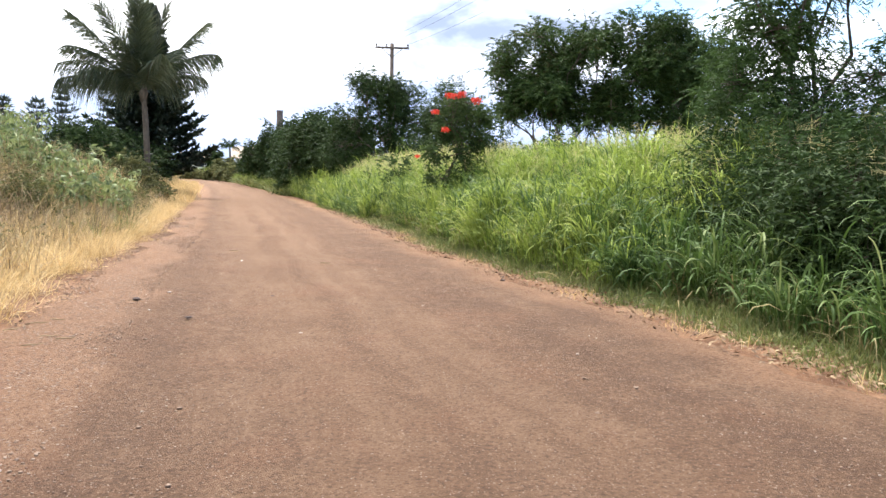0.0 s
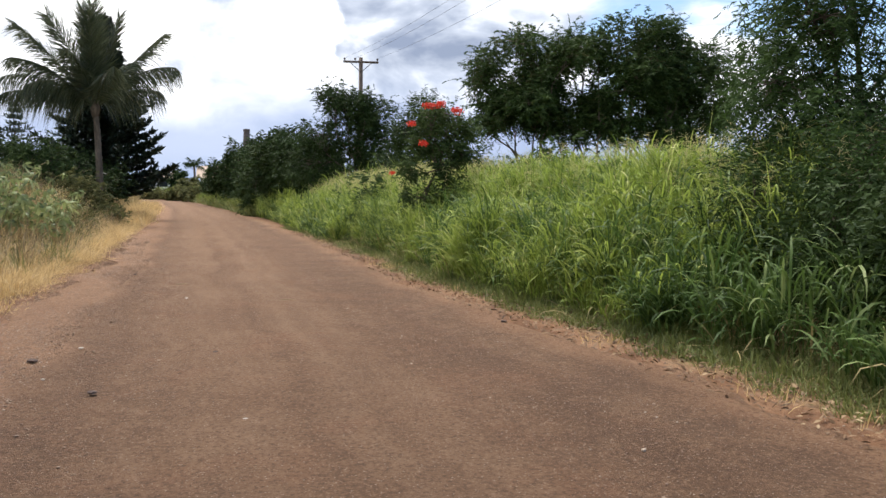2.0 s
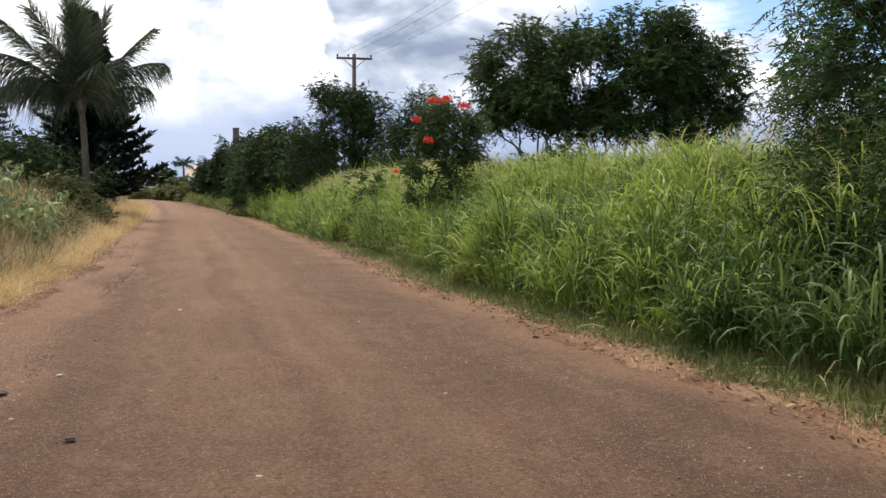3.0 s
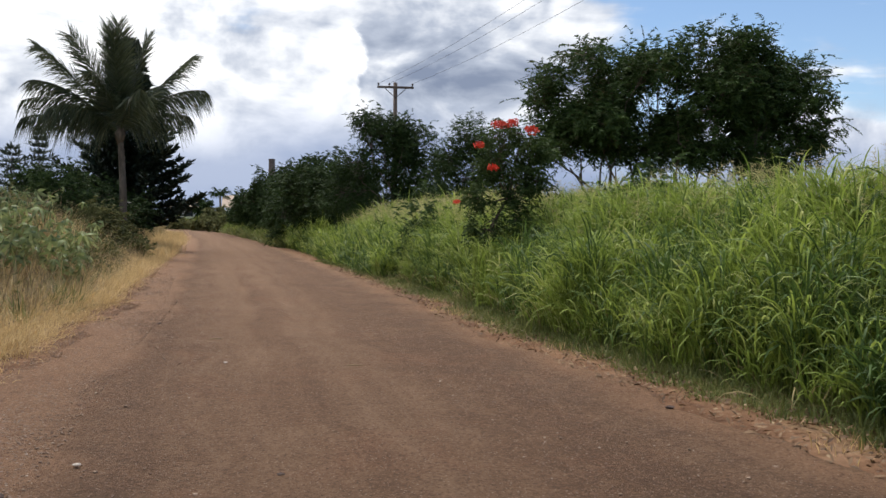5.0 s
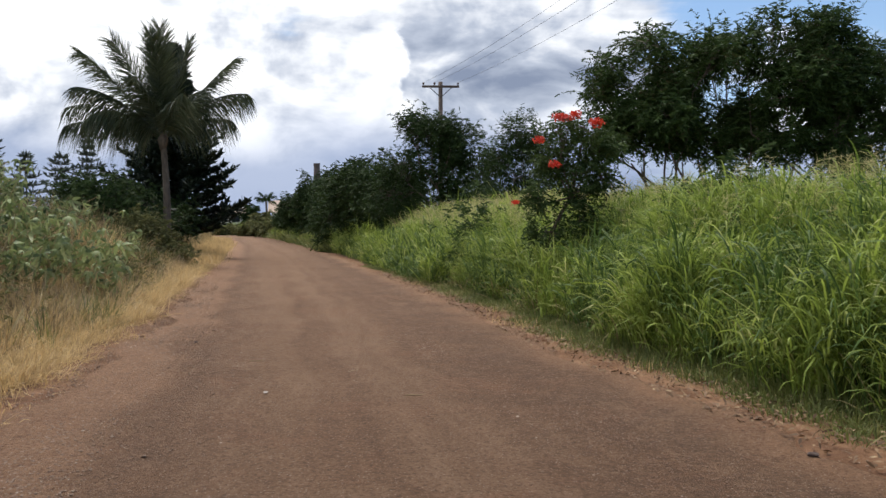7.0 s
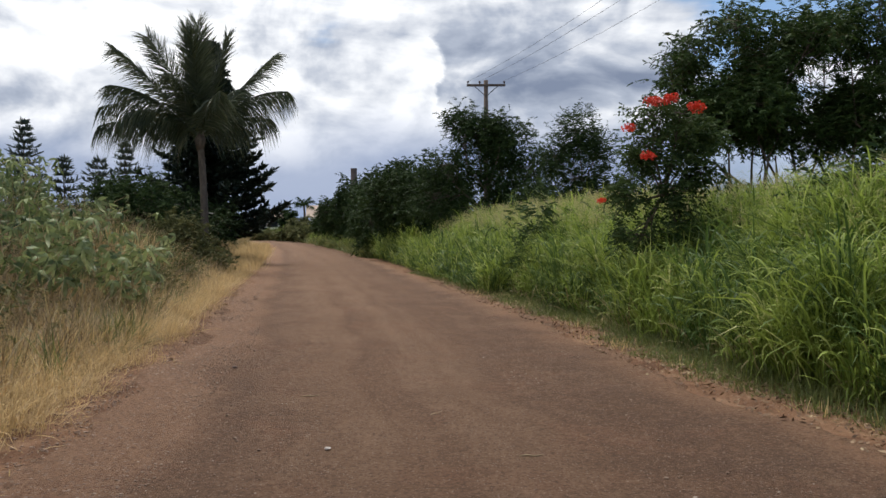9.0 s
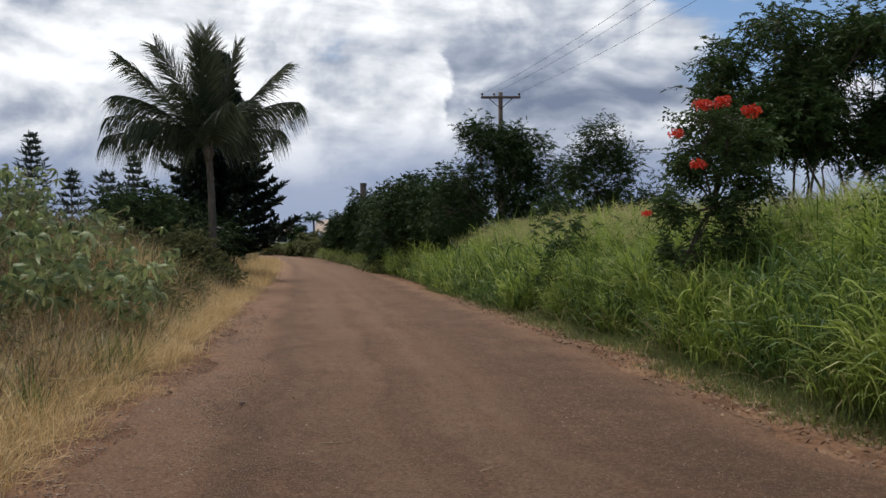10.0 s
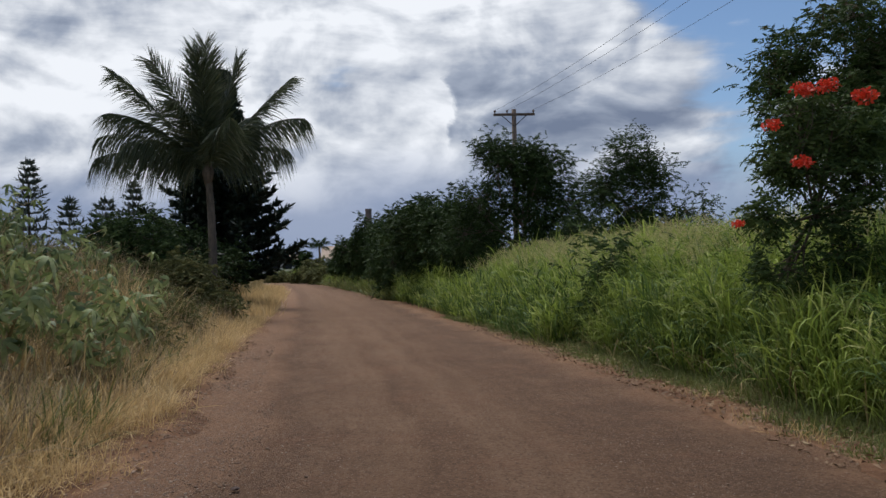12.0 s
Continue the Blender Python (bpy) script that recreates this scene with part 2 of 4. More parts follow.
KOA = leaf_material("feathery_leaves", (0.016, 0.034, 0.010), (0.060, 0.098, 0.026), (0.075, 0.052, 0.028), 0.22, 0.65, 0.35, 0.14)
KOA_NEAR = leaf_material("feathery_leaves_by_road", (0.016, 0.036, 0.010), (0.064, 0.108, 0.030), None, 0.3, 0.65, 0.35, 0.14)
DARK = leaf_material("dark_leaves", (0.012, 0.027, 0.008), (0.048, 0.078, 0.022), None, 0.18, 0.65, 0.35, 0.14)
MID = leaf_material("bush_leaves", (0.022, 0.045, 0.014), (0.078, 0.115, 0.034), None, 0.22, 0.65, 0.35, 0.14)
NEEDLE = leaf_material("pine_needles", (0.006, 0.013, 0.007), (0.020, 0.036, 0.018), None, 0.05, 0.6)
# haze over the far pines is put into this paler, greyer colour
FAR_NEEDLE = leaf_material("hazy_distant_needles", (0.045, 0.062, 0.046), (0.095, 0.115, 0.085), None, 0.05, 0.7)
FROND = leaf_material("palm_leaflets", (0.022, 0.034, 0.014), (0.098, 0.116, 0.052), (0.22, 0.20, 0.11), 0.22, 0.42, 0.35, 0.45)
RED = leaf_material("red_petals", (0.50, 0.026, 0.014), (0.72, 0.075, 0.032), None, 0.3, 0.5)
LITTER = leaf_material("dead_leaves", (0.060, 0.034, 0.020), (0.23, 0.145, 0.080), (0.46, 0.36, 0.21), 0.05, 0.8)
PEBBLE = leaf_material("pebbles", (0.14, 0.085, 0.06), (0.28, 0.19, 0.135), (0.50, 0.42, 0.34), 0.0, 0.8)
PALE_PEBBLE = leaf_material("pale_gravel", (0.15, 0.095, 0.066), (0.30, 0.21, 0.15), (0.52, 0.43, 0.34), 0.0, 0.85, 1.5)
BARK = bark_material("grey_brown_bark", (0.045, 0.034, 0.025), (0.15, 0.12, 0.09))
PALM_BARK = bark_material("palm_bark", (0.06, 0.048, 0.035), (0.20, 0.16, 0.12), 4.0)
POLE_WOOD = bark_material("weathered_pole_wood", (0.085, 0.062, 0.050), (0.20, 0.155, 0.125), 5.0)
CHIMNEY = plain_material("sooty_chimney_masonry", (0.10, 0.075, 0.070), (0.19, 0.15, 0.14), 0.5)
ROOF = plain_material("tan_roofing", (0.28, 0.20, 0.14), (0.42, 0.32, 0.24), 1.0)
WALL = plain_material("off_white_wall_paint", (0.58, 0.56, 0.52), (0.74, 0.72, 0.68), 1.0)
PANE = plain_material("dark_window_glass", (0.02, 0.025, 0.03), (0.035, 0.04, 0.05), 1.0, 0.1, 0.0)
WIRE = plain_material("dark_cable", (0.02, 0.02, 0.02), (0.04, 0.04, 0.04), 1.0, 0.5)
CERAMIC = plain_material("brown_ceramic", (0.06, 0.035, 0.025), (0.10, 0.06, 0.045), 2.0, 0.25)
STONE = plain_material("dark_lava_stone", (0.05, 0.035, 0.03), (0.13, 0.09, 0.075), 20.0, 0.9, 0.6)
PALE_STONE = plain_material("pale_stone", (0.34, 0.28, 0.24), (0.52, 0.46, 0.40), 20.0, 0.85, 0.5)

# ---- building blocks ----
rng = np.random.default_rng(7)


def sheet(name, V, F):
    """A mesh from arrays of vertices and of triangles or quads."""
    V, F = np.ascontiguousarray(V, np.float32), np.ascontiguousarray(F, np.int32)
    me = bpy.data.meshes.new(name)
    k = F.shape[1]
    me.vertices.add(len(V))
    me.vertices.foreach_set("co", V.ravel())
    me.loops.add(F.size)
    me.loops.foreach_set("vertex_index", F.ravel())
    me.polygons.add(len(F))
    me.polygons.foreach_set("loop_start", np.arange(0, F.size, k, dtype=np.int32))
    me.update(calc_edges=True)
    me.validate()
    return me


def part(name, data, mat, parent=None, label="", smooth=False):
    """One mesh object, from a bmesh, a mesh or (V, F), under its thing."""
    if isinstance(data, bmesh.types.BMesh):
        me = bpy.data.meshes.new(name)
        data.to_mesh(me)
        data.free()
    elif isinstance(data, tuple):
        me = sheet(name, *data)
    else:
        me = data
    if mat and not me.materials:
        me.materials.append(mat)
    if smooth:
        me.polygons.foreach_set("use_smooth", np.ones(len(me.polygons), bool))
    ob = new(name, me)
    ob.parent = parent
    return tagged(ob, label)


def thing(name, label, category, at=(0, 0, 0), group="", kind=""):
    ob = new(name)
    ob.location = at
    return tagged(ob, label, category, group, kind)


def join(*meshes):
    Vs, Fs, n = [], [], 0
    for V, F in meshes:
        Vs.append(V), Fs.append(F + n)
        n += len(V)
    return np.concatenate(Vs), np.concatenate(Fs)


def unit(v):
    return v / np.maximum(np.linalg.norm(v, axis=-1, keepdims=True), 1e-9)


BLADE, LEAFY, STALK = (lambda t: (0.55 + 0.9 * t) * (1 - t ** 3) + 0.02), (lambda t: np.sin(np.pi * np.clip(t, 0.06, 0.97))), (lambda t: 1 - 0.8 * t)


def strips(base, way, length, width, droop=0.0, segs=3, shape=BLADE, side=None):
    """Many blades or leaves: each a bent strip that starts at base."""
    n = len(base)
    length, width, droop = (np.broadcast_to(np.asarray(a, float), (n,)) for a in (length, width, droop))
    way = unit(way)
    t = np.linspace(0, 1, segs + 1)
    mid = base[:, None] + way[:, None] * (length[:, None] * t)[..., None]
    mid[..., 2] -= droop[:, None] * length[:, None] * t ** 2.2
    if side is None:
        side = unit(np.cross(way, rng.normal(size=(n, 3))))
    half = (width[:, None] * shape(t)[None] / 2)[..., None] * side[:, None]
    V = np.stack([mid - half, mid + half], 2).reshape(-1, 3)
    start = (np.arange(n) * 2 * (segs + 1))[:, None] + 2 * np.arange(segs)[None]
    F = np.stack([start, start + 1, start + 3, start + 2], -1).reshape(-1, 4)
    return V, F


def cones(P, Q, rp, rq, sides=5):
    """Many tapered round sticks from P to Q."""
    P, Q = np.asarray(P, float), np.asarray(Q, float)
    n = len(P)
    way = unit(Q - P)
    a = unit(np.cross(way, np.where(np.abs(way[:, 2:]) > 0.9, [[1.0, 0, 0]], [[0, 0, 1.0]])))
    b = np.cross(way, a)
    ang = np.arange(sides) * 2 * np.pi / sides
    ring = np.cos(ang)[None, :, None] * a[:, None] + np.sin(ang)[None, :, None] * b[:, None]
    rp, rq = (np.broadcast_to(np.asarray(r, float), (n,))[:, None, None] for r in (rp, rq))
    V = np.concatenate([P[:, None] + ring * rp, Q[:, None] + ring * rq], 1).reshape(-1, 3)
    s = (np.arange(n) * 2 * sides)[:, None]
    i, j = np.arange(sides)[None], ((np.arange(sides) + 1) % sides)[None]
    F = np.stack([s + i, s + j, s + j + sides, s + i + sides], -1).reshape(-1, 4)
    return V, F


def tube(points, radii, sides=8):
    """One bent tapering tube with closed ends."""
    pts, n = np.asarray(points, float), len(points)
    way = unit(np.gradient(pts, axis=0))
    a = unit(np.cross(way, np.where(np.abs(way[:, 2:]) > 0.9, [[1.0, 0, 0]], [[0, 0, 1.0]])))
    b = np.cross(way, a)
    ang = np.arange(sides) * 2 * np.pi / sides
    r = np.broadcast_to(np.asarray(radii, float), (n,))[:, None, None]
    V = (pts[:, None] + (np.cos(ang)[None, :, None] * a[:, None] + np.sin(ang)[None, :, None] * b[:, None]) * r).reshape(-1, 3)
    V = np.concatenate([V, pts[:1], pts[-1:]])
    F = []
    for k in range(n - 1):
        for i in range(sides):
            j = (i + 1) % sides
            F.append((k * sides + i, k * sides + j, (k + 1) * sides + j, (k + 1) * sides + i))
    for i in range(0, sides, 2):
        j, l = (i + 1) % sides, (i + 2) % sides
        F.append((n * sides, l, j, i))
        F.append((n * sides + 1, (n - 1) * sides + i, (n - 1) * sides + j, (n - 1) * sides + l))
    return V, np.array(F)


def box_bm(x0, y0, z0, x1, y1, z1, bevel=0.0):
    bm = bmesh.new()
    bmesh.ops.create_cube(bm, size=1, matrix=Matrix.Translation(((x0 + x1) / 2, (y0 + y1) / 2, (z0 + z1) / 2)) @ Matrix.Diagonal((x1 - x0, y1 - y0, z1 - z0, 1)))
    if bevel:
        bmesh.ops.bevel(bm, geom=bm.edges[:], offset=bevel, segments=1, affect="EDGES")
    return bm


# ---- the lie of the land ----
RIGHT_Y = (-40, 0, 5, 8.5, 11.5, 14.6, 18, 22, 26, 30, 34, 42, 46, 60, 75, 96, 108, 122, 140)
RIGHT_X = (14.5, 5.1, 3.65, 2.5, 1.6, 0.65, -0.38, -1.15, -2.12, -3.1, -4.15, -6.2, -7.05, -10.8, -15.0, -22.6, -27.5, -37.0, -70.0)
LEFT_Y = (-40, 0, 5, 8, 12, 15.2, 18, 20, 22.7, 27, 32, 35, 46, 58, 79, 100, 112, 125)
LEFT_X = (4.5, -2.6, -3.4, -4.1, -5.0, -5.75, -6.25, -6.65, -7.35, -8.6, -9.9, -10.6, -13.6, -16.9, -22.6, -29.5, -36.5, -70.0)


def right_edge(y):
    return np.interp(y, RIGHT_Y, RIGHT_X)


def left_edge(y):
    return np.interp(y, LEFT_Y, LEFT_X)


def smooth(t):
    t = np.clip(t, 0, 1)
    return t * t * (3 - 2 * t)


def bumps(x, y):
    return 0.5 * np.sin(x * 0.9 + 1.7 * np.sin(y * 0.43)) * np.sin(y * 0.8 + 0.6) + 0.3 * np.sin(x * 2.3 + y * 1.9) * np.sin(y * 2.7 - x * 1.1)


def rise(y):
    """The road climbs a little towards its far bend."""
    return 0.75 * smooth((np.asarray(y, float) - 62) / 62)


def ground_z(x, y):
    x, y = np.asarray(x, float), np.asarray(y, float)
    dr, dl = (x - right_edge(y)) * 0.96, (left_edge(y) - x) * 0.96
    bank = 0.85 * smooth((dr - 1.0) / 3.0) + 1.5 * smooth((dl - 0.9) / 4.2)
    out = np.maximum(dr, dl)
    return rise(y) + bank + 0.10 * bumps(x, y) * smooth((out - 0.3) / 2.5) - 0.012 * (out > 0.1)


def build_ground():
    ys = np.concatenate([[-3000, -1200, -400, -150, -80], np.arange(-40, 0, 2.0), np.arange(0, 60, 0.6), np.arange(60, 150, 2.0), [180, 260, 500, 1200, 3500]])
    offs = np.concatenate([[-3000, -1000, -300, -120, -60, -35, -22], np.linspace(-15, -0.25, 36), [0.0]])
    inner = np.linspace(0, 1, 9)[1:-1]
    X, U = [], []
    for y in ys:
        l, r = left_edge(y), right_edge(y)
        X.append(np.concatenate([l + offs, l + (r - l) * inner, r - offs[::-1]]))
        U.append(np.concatenate([offs, 0 * inner, -offs[::-1]]))
    X, U = np.array(X), np.array(U)
    Y = np.broadcast_to(ys[:, None], X.shape)
    V = np.stack([X, Y, ground_z(X, Y)], -1).reshape(-1, 3)
    n, m = X.shape
    a = (np.arange(n - 1)[:, None] * m + np.arange(m - 1)[None]).ravel()
    F = np.stack([a, a + 1, a + m + 1, a + m], -1)
    me = sheet("ground", V, F)
    uv = me.uv_layers.new(name="lane")
    loops = np.empty(len(me.loops), np.int32)
    me.loops.foreach_get("vertex_index", loops)
    uvs = np.stack([U.ravel()[loops] / 10, Y.ravel()[loops] / 10], -1)
    uv.data.foreach_set("uv", uvs.astype(np.float32).ravel())
    g = part("ground", me, SOIL, smooth=True)
    tagged(g, "rust-brown soil verge rising into grassy banks", "ground", kind="structure")


def build_road():
    ys = np.concatenate([np.arange(-36, 60, 0.25), np.arange(60, 121, 1.0)])
    us = np.concatenate([[0.0, 0.012, 0.03], np.linspace(0.06, 0.94, 27), [0.97, 0.988, 1.0]])
    wob = lambda y, s: 0.13 * np.sin(y * 1.3 + s) + 0.09 * np.sin(y * 3.1 + 2 * s) + 0.05 * np.sin(y * 7.3 + s)
    l, r = left_edge(ys) + 0.1 + wob(ys, 0.4), right_edge(ys) - 0.1 + wob(ys, 2.2)
    X = l[:, None] + (r - l)[:, None] * us[None]
    Y = np.broadcast_to(ys[:, None], X.shape)
    rut = 0.012 * np.cos(us * 4 * np.pi)[None] + 0.008 * bumps(X * 1.7, Y * 0.9)
    Z = rise(Y) + 0.012 + rut + 0.018 * np.sin(np.pi * us)[None]
    Z[:, 0] = Z[:, -1] = rise(ys) - 0.05
    V = np.stack([X, Y, Z], -1).reshape(-1, 3)
    n, m = X.shape
    a = (np.arange(n - 1)[:, None] * m + np.arange(m - 1)[None]).ravel()
    F = np.stack([a, a + 1, a + m + 1, a + m], -1)
    me = sheet("road", V, F)
    uv = me.uv_layers.new(name="lane")
    loops = np.empty(len(me.loops), np.int32)
    me.loops.foreach_get("vertex_index", loops)
    U = np.broadcast_to(us[None], X.shape).ravel()[loops]
    uv.data.foreach_set("uv", np.stack([U, Y.ravel()[loops] / 10], -1).astype(np.float32).ravel())
    ob = part("road", me, ROAD, smooth=True)
    tagged(ob, "packed red-brown dirt road with gravel and faint wheel tracks", "road", kind="structure")


build_ground()
build_road()


def scatter(n, y0, y1, d0, d1, edge="right", bias=1.0):
    """Points on the verge, d metres out from the road's edge."""
    y = y0 + (y1 - y0) * rng.random(n) ** bias
    d = d0 + (d1 - d0) * rng.random(n)
    x = right_edge(y) + d / 0.96 if edge == "right" else left_edge(y) - d / 0.96
    return np.stack([x, y, ground_z(x, y)], -1), d


def stuff(name, label, category, data, mat):
    ob = part(name, data, mat)
    return tagged(ob, label, category, kind="stuff")


def arcs(base, az, el, bend, length, width, segs=5, shape=BLADE, twist=0.35):
    """Blades that rise at elevation el and bow over by bend radians to their tips."""
    n = len(base)
    t = np.linspace(0, 1, segs + 1)
    e = el[:, None] - bend[:, None] * t[None, :-1] ** 1.5
    step = np.stack([np.cos(e) * np.cos(az)[:, None], np.cos(e) * np.sin(az)[:, None], np.sin(e)], -1) * (length / segs)[:, None, None]
    mid = np.concatenate([base[:, None], base[:, None] + np.cumsum(step, 1)], 1)
    side = unit(np.stack([-np.sin(az), np.cos(az), 0 * az], -1) + rng.normal(size=(n, 3)) * twist)
    half = (width[:, None] * shape(t)[None] / 2)[..., None] * side[:, None]
    V = np.stack([mid - half, mid + half], 2).reshape(-1, 3)
    start = (np.arange(n) * 2 * (segs + 1))[:, None] + 2 * np.arange(segs)[None]
    return V, np.stack([start, start + 1, start + 3, start + 2], -1).reshape(-1, 4)


def tufts(points, per, spread, length, width, lean, bend, segs=4, shape=BLADE, scale=None):
    """Grass blades fanning out of tufts; lean and bend in radians."""
    n = len(points)
    base = np.repeat(points, per, 0)
    k = len(base)
    size = np.repeat(np.ones(n) if scale is None else scale, per)
    off = rng.normal(size=(k, 2)) * spread
    base[:, :2] += off
    az = np.where(rng.random(k) < 0.55, np.arctan2(off[:, 1], off[:, 0]) + rng.normal(size=k) * 0.5, np.repeat(rng.random(n) * 6.28, per) + rng.normal(size=k) * 0.5)
    el = np.clip(1.5 - np.abs(rng.normal(size=k)) * lean, 0.1, 1.57)
    L = length * size * (0.5 + 0.65 * rng.random(k))
    W = width * (0.6 + 0.7 * rng.random(k))
    base[:, 2] -= 0.03
    return arcs(base, az, el, bend * (0.25 + 1.3 * rng.random(k) ** 1.3), L, W, segs, shape)


def waves(x, y, s=1.0):
    """Slow up and down for heights of growth, about -1 to 1."""
    return 0.55 * np.sin(x * 1.3 / s + 2 * np.sin(y * 0.7 / s)) * np.cos(y * 1.1 / s + 0.7) + 0.45 * np.sin(x * 2.9 / s - y * 2.1 / s) * np.sin(y * 3.3 / s + 1.0)


def leafy_grass(points, per, spread, height, blade, width, scale, segs=4):
    """Grass whose long blades leave their stems at all heights and hang over."""
    n = len(points)
    h = np.repeat(height * scale, per)
    k = n * per
    out = rng.random(k) * 6.28
    lean = np.repeat(rng.normal(size=(n, 2)) * 0.12, per, 0)
    u = 0.06 + 0.86 * rng.random(k) ** 0.8
    r = spread * (0.35 + u) * rng.random(k) ** 0.5
    base = np.repeat(points, per, 0)
    base[:, 0] += r * np.cos(out) + lean[:, 0] * h * u
    base[:, 1] += r * np.sin(out) + lean[:, 1] * h * u
    base[:, 2] += h * u - 0.04
    az = out + rng.normal(size=k) * 0.7
    el = 1.18 + 0.28 * rng.normal(size=k)
    L = blade * (0.5 + 0.7 * rng.random(k)) * np.repeat(0.6 + 0.4 * scale, per)
    return arcs(base, az, np.clip(el, 0.3, 1.6), 1.3 + 1.6 * rng.random(k), L, width * (0.6 + 0.7 * rng.random(k)), segs, BLADE, 0.3)


def culms(points, per, spread, height, scale):
    n = len(points) * per
    base = np.repeat(points, per, 0)
    base[:, :2] += rng.normal(size=(n, 2)) * spread * 0.6
    way = rng.normal(size=(n, 3)) * 0.16 + [0, 0, 1.0]
    return strips(base, way, np.repeat(height * scale, per) * (0.7 + 0.3 * rng.random(n)), 0.008, 0.03, 3, STALK)

# ---- trees ----


def inside(n, blob, shell=0.45):
    """Points in an egg-shaped part of a crown, thinner towards its middle."""
    c, r = np.array(blob[:3]), np.array(blob[3:])
    v = unit(rng.normal(size=(n, 3)))
    rad = (shell + (1 - shell) * rng.random(n) ** 0.7)[:, None] * (0.8 + 0.35 * rng.random((n, 1)))
    return c + v * rad * r


def limbs(base, forks, blobs, tips, r0):
    """Trunks, limbs and twigs that reach every part of a crown. Returns trunk meshes, limb sticks and the twigs' ends."""
    base = np.array(base, float)
    trunks, sticks, ends, outs = [], [], [], []
    for f in forks:
        f = np.array(f, float)
        t = np.linspace(0, 1, 7)[:, None]
        bend = (rng.normal(size=3) * 0.12 * np.linalg.norm(f - base)) * [1, 1, 0.2]
        pts = base + (f - base) * t + bend * np.sin(np.pi * t) + rng.normal(size=(7, 3)) * 0.025 * (t > 0) * (t < 1)
        pts[0, 2] -= 0.25
        trunks.append(tube(pts, r0 * (1.15 - 0.6 * t[:, 0]), 8))
    forks = np.array(forks, float)
    for blob in blobs:
        P, Q, RP, RQ = [], [], [], []
        c = np.array(blob[:3])
        f = forks[np.argmin(np.linalg.norm(forks - c, axis=1))]
        m = (f + c) / 2 + rng.normal(size=3) * 0.12 * np.linalg.norm(c - f)
        for a, b, ra, rb in ((f, m, 0.5, 0.36), (m, c, 0.36, 0.24)):
            P.append(a), Q.append(b), RP.append(ra * r0), RQ.append(rb * r0)
        e = inside(tips, blob)
        for p in e:
            start = m + (c - m) * rng.random() if rng.random() < 0.4 else c
            k = start + (p - start) * 0.55 + rng.normal(size=3) * 0.08 * np.linalg.norm(p - start)
            P.extend((start, k)), Q.extend((k, p)), RP.extend((0.20 * r0, 0.11 * r0)), RQ.extend((0.11 * r0, 0.03 * r0))
        sticks.append(cones(P, Q, RP, RQ, 4))
        ends.append(e), outs.append(unit((e - c) / np.array(blob[3:])))
    return trunks, sticks, np.concatenate(ends), np.concatenate(outs)


def foliage(ends, outs, sprays, per, spray_len, leaf, wide, spread=0.25, hang=0.35, segs=2):
    """Leafy sprays round the ends of twigs."""
    b = np.repeat(ends, sprays, 0)
    o = np.repeat(outs, sprays, 0)
    n = len(b)
    b = b + rng.normal(size=(n, 3)) * spread
    way = unit(o * 0.6 + rng.normal(size=(n, 3)) * 0.75 + [0, 0, -0.05])
    L = spray_len * (0.6 + 0.8 * rng.random(n))
    u = np.linspace(0.1, 1, per)[None, :, None]
    pos = b[:, None] + way[:, None] * L[:, None, None] * u
    pos[..., 2] -= hang * L[:, None] * u[..., 0] ** 2
    side = unit(np.cross(way, [0, 0, 1.0]) + 1e-3)
    flip = np.where(np.arange(per) % 2 == 0, 1.0, -1.0)[None, :, None]
    d = side[:, None] * flip + way[:, None] * 0.55 + rng.normal(size=(n, per, 3)) * 0.35
    d[..., 2] -= hang * 0.6
    k = n * per
    return strips(pos.reshape(-1, 3), d.reshape(-1, 3), leaf * (0.65 + 0.6 * rng.random(k)), wide * (0.7 + 0.5 * rng.random(k)), 0.15, segs, LEAFY if segs > 1 else (lambda t: 1 - 0.65 * t))


def tree(name, label, base, forks, blobs, tips, r0, mat, sprays=5, per=12, spray_len=0.4, leaf=0.10, wide=0.035, spread=0.25, hang=0.35, segs=2, group="", category="tree"):
    """Coordinates of forks and blobs are relative to the base on the ground."""
    z = float(ground_z(base[0], base[1]))
    t = thing(name, label, category, (base[0], base[1], z), group)
    trunks, sticks, ends, outs = limbs((0, 0, 0), forks, blobs, tips, r0)
    for V in trunks:
        part("trunk", V, BARK, t, smooth=True)
    for V in sticks:
        part("limb", V, BARK, t, smooth=True)
    part("crown", foliage(ends, outs, sprays, per, spray_len, leaf, wide, spread, hang, segs), mat, t)
    return t


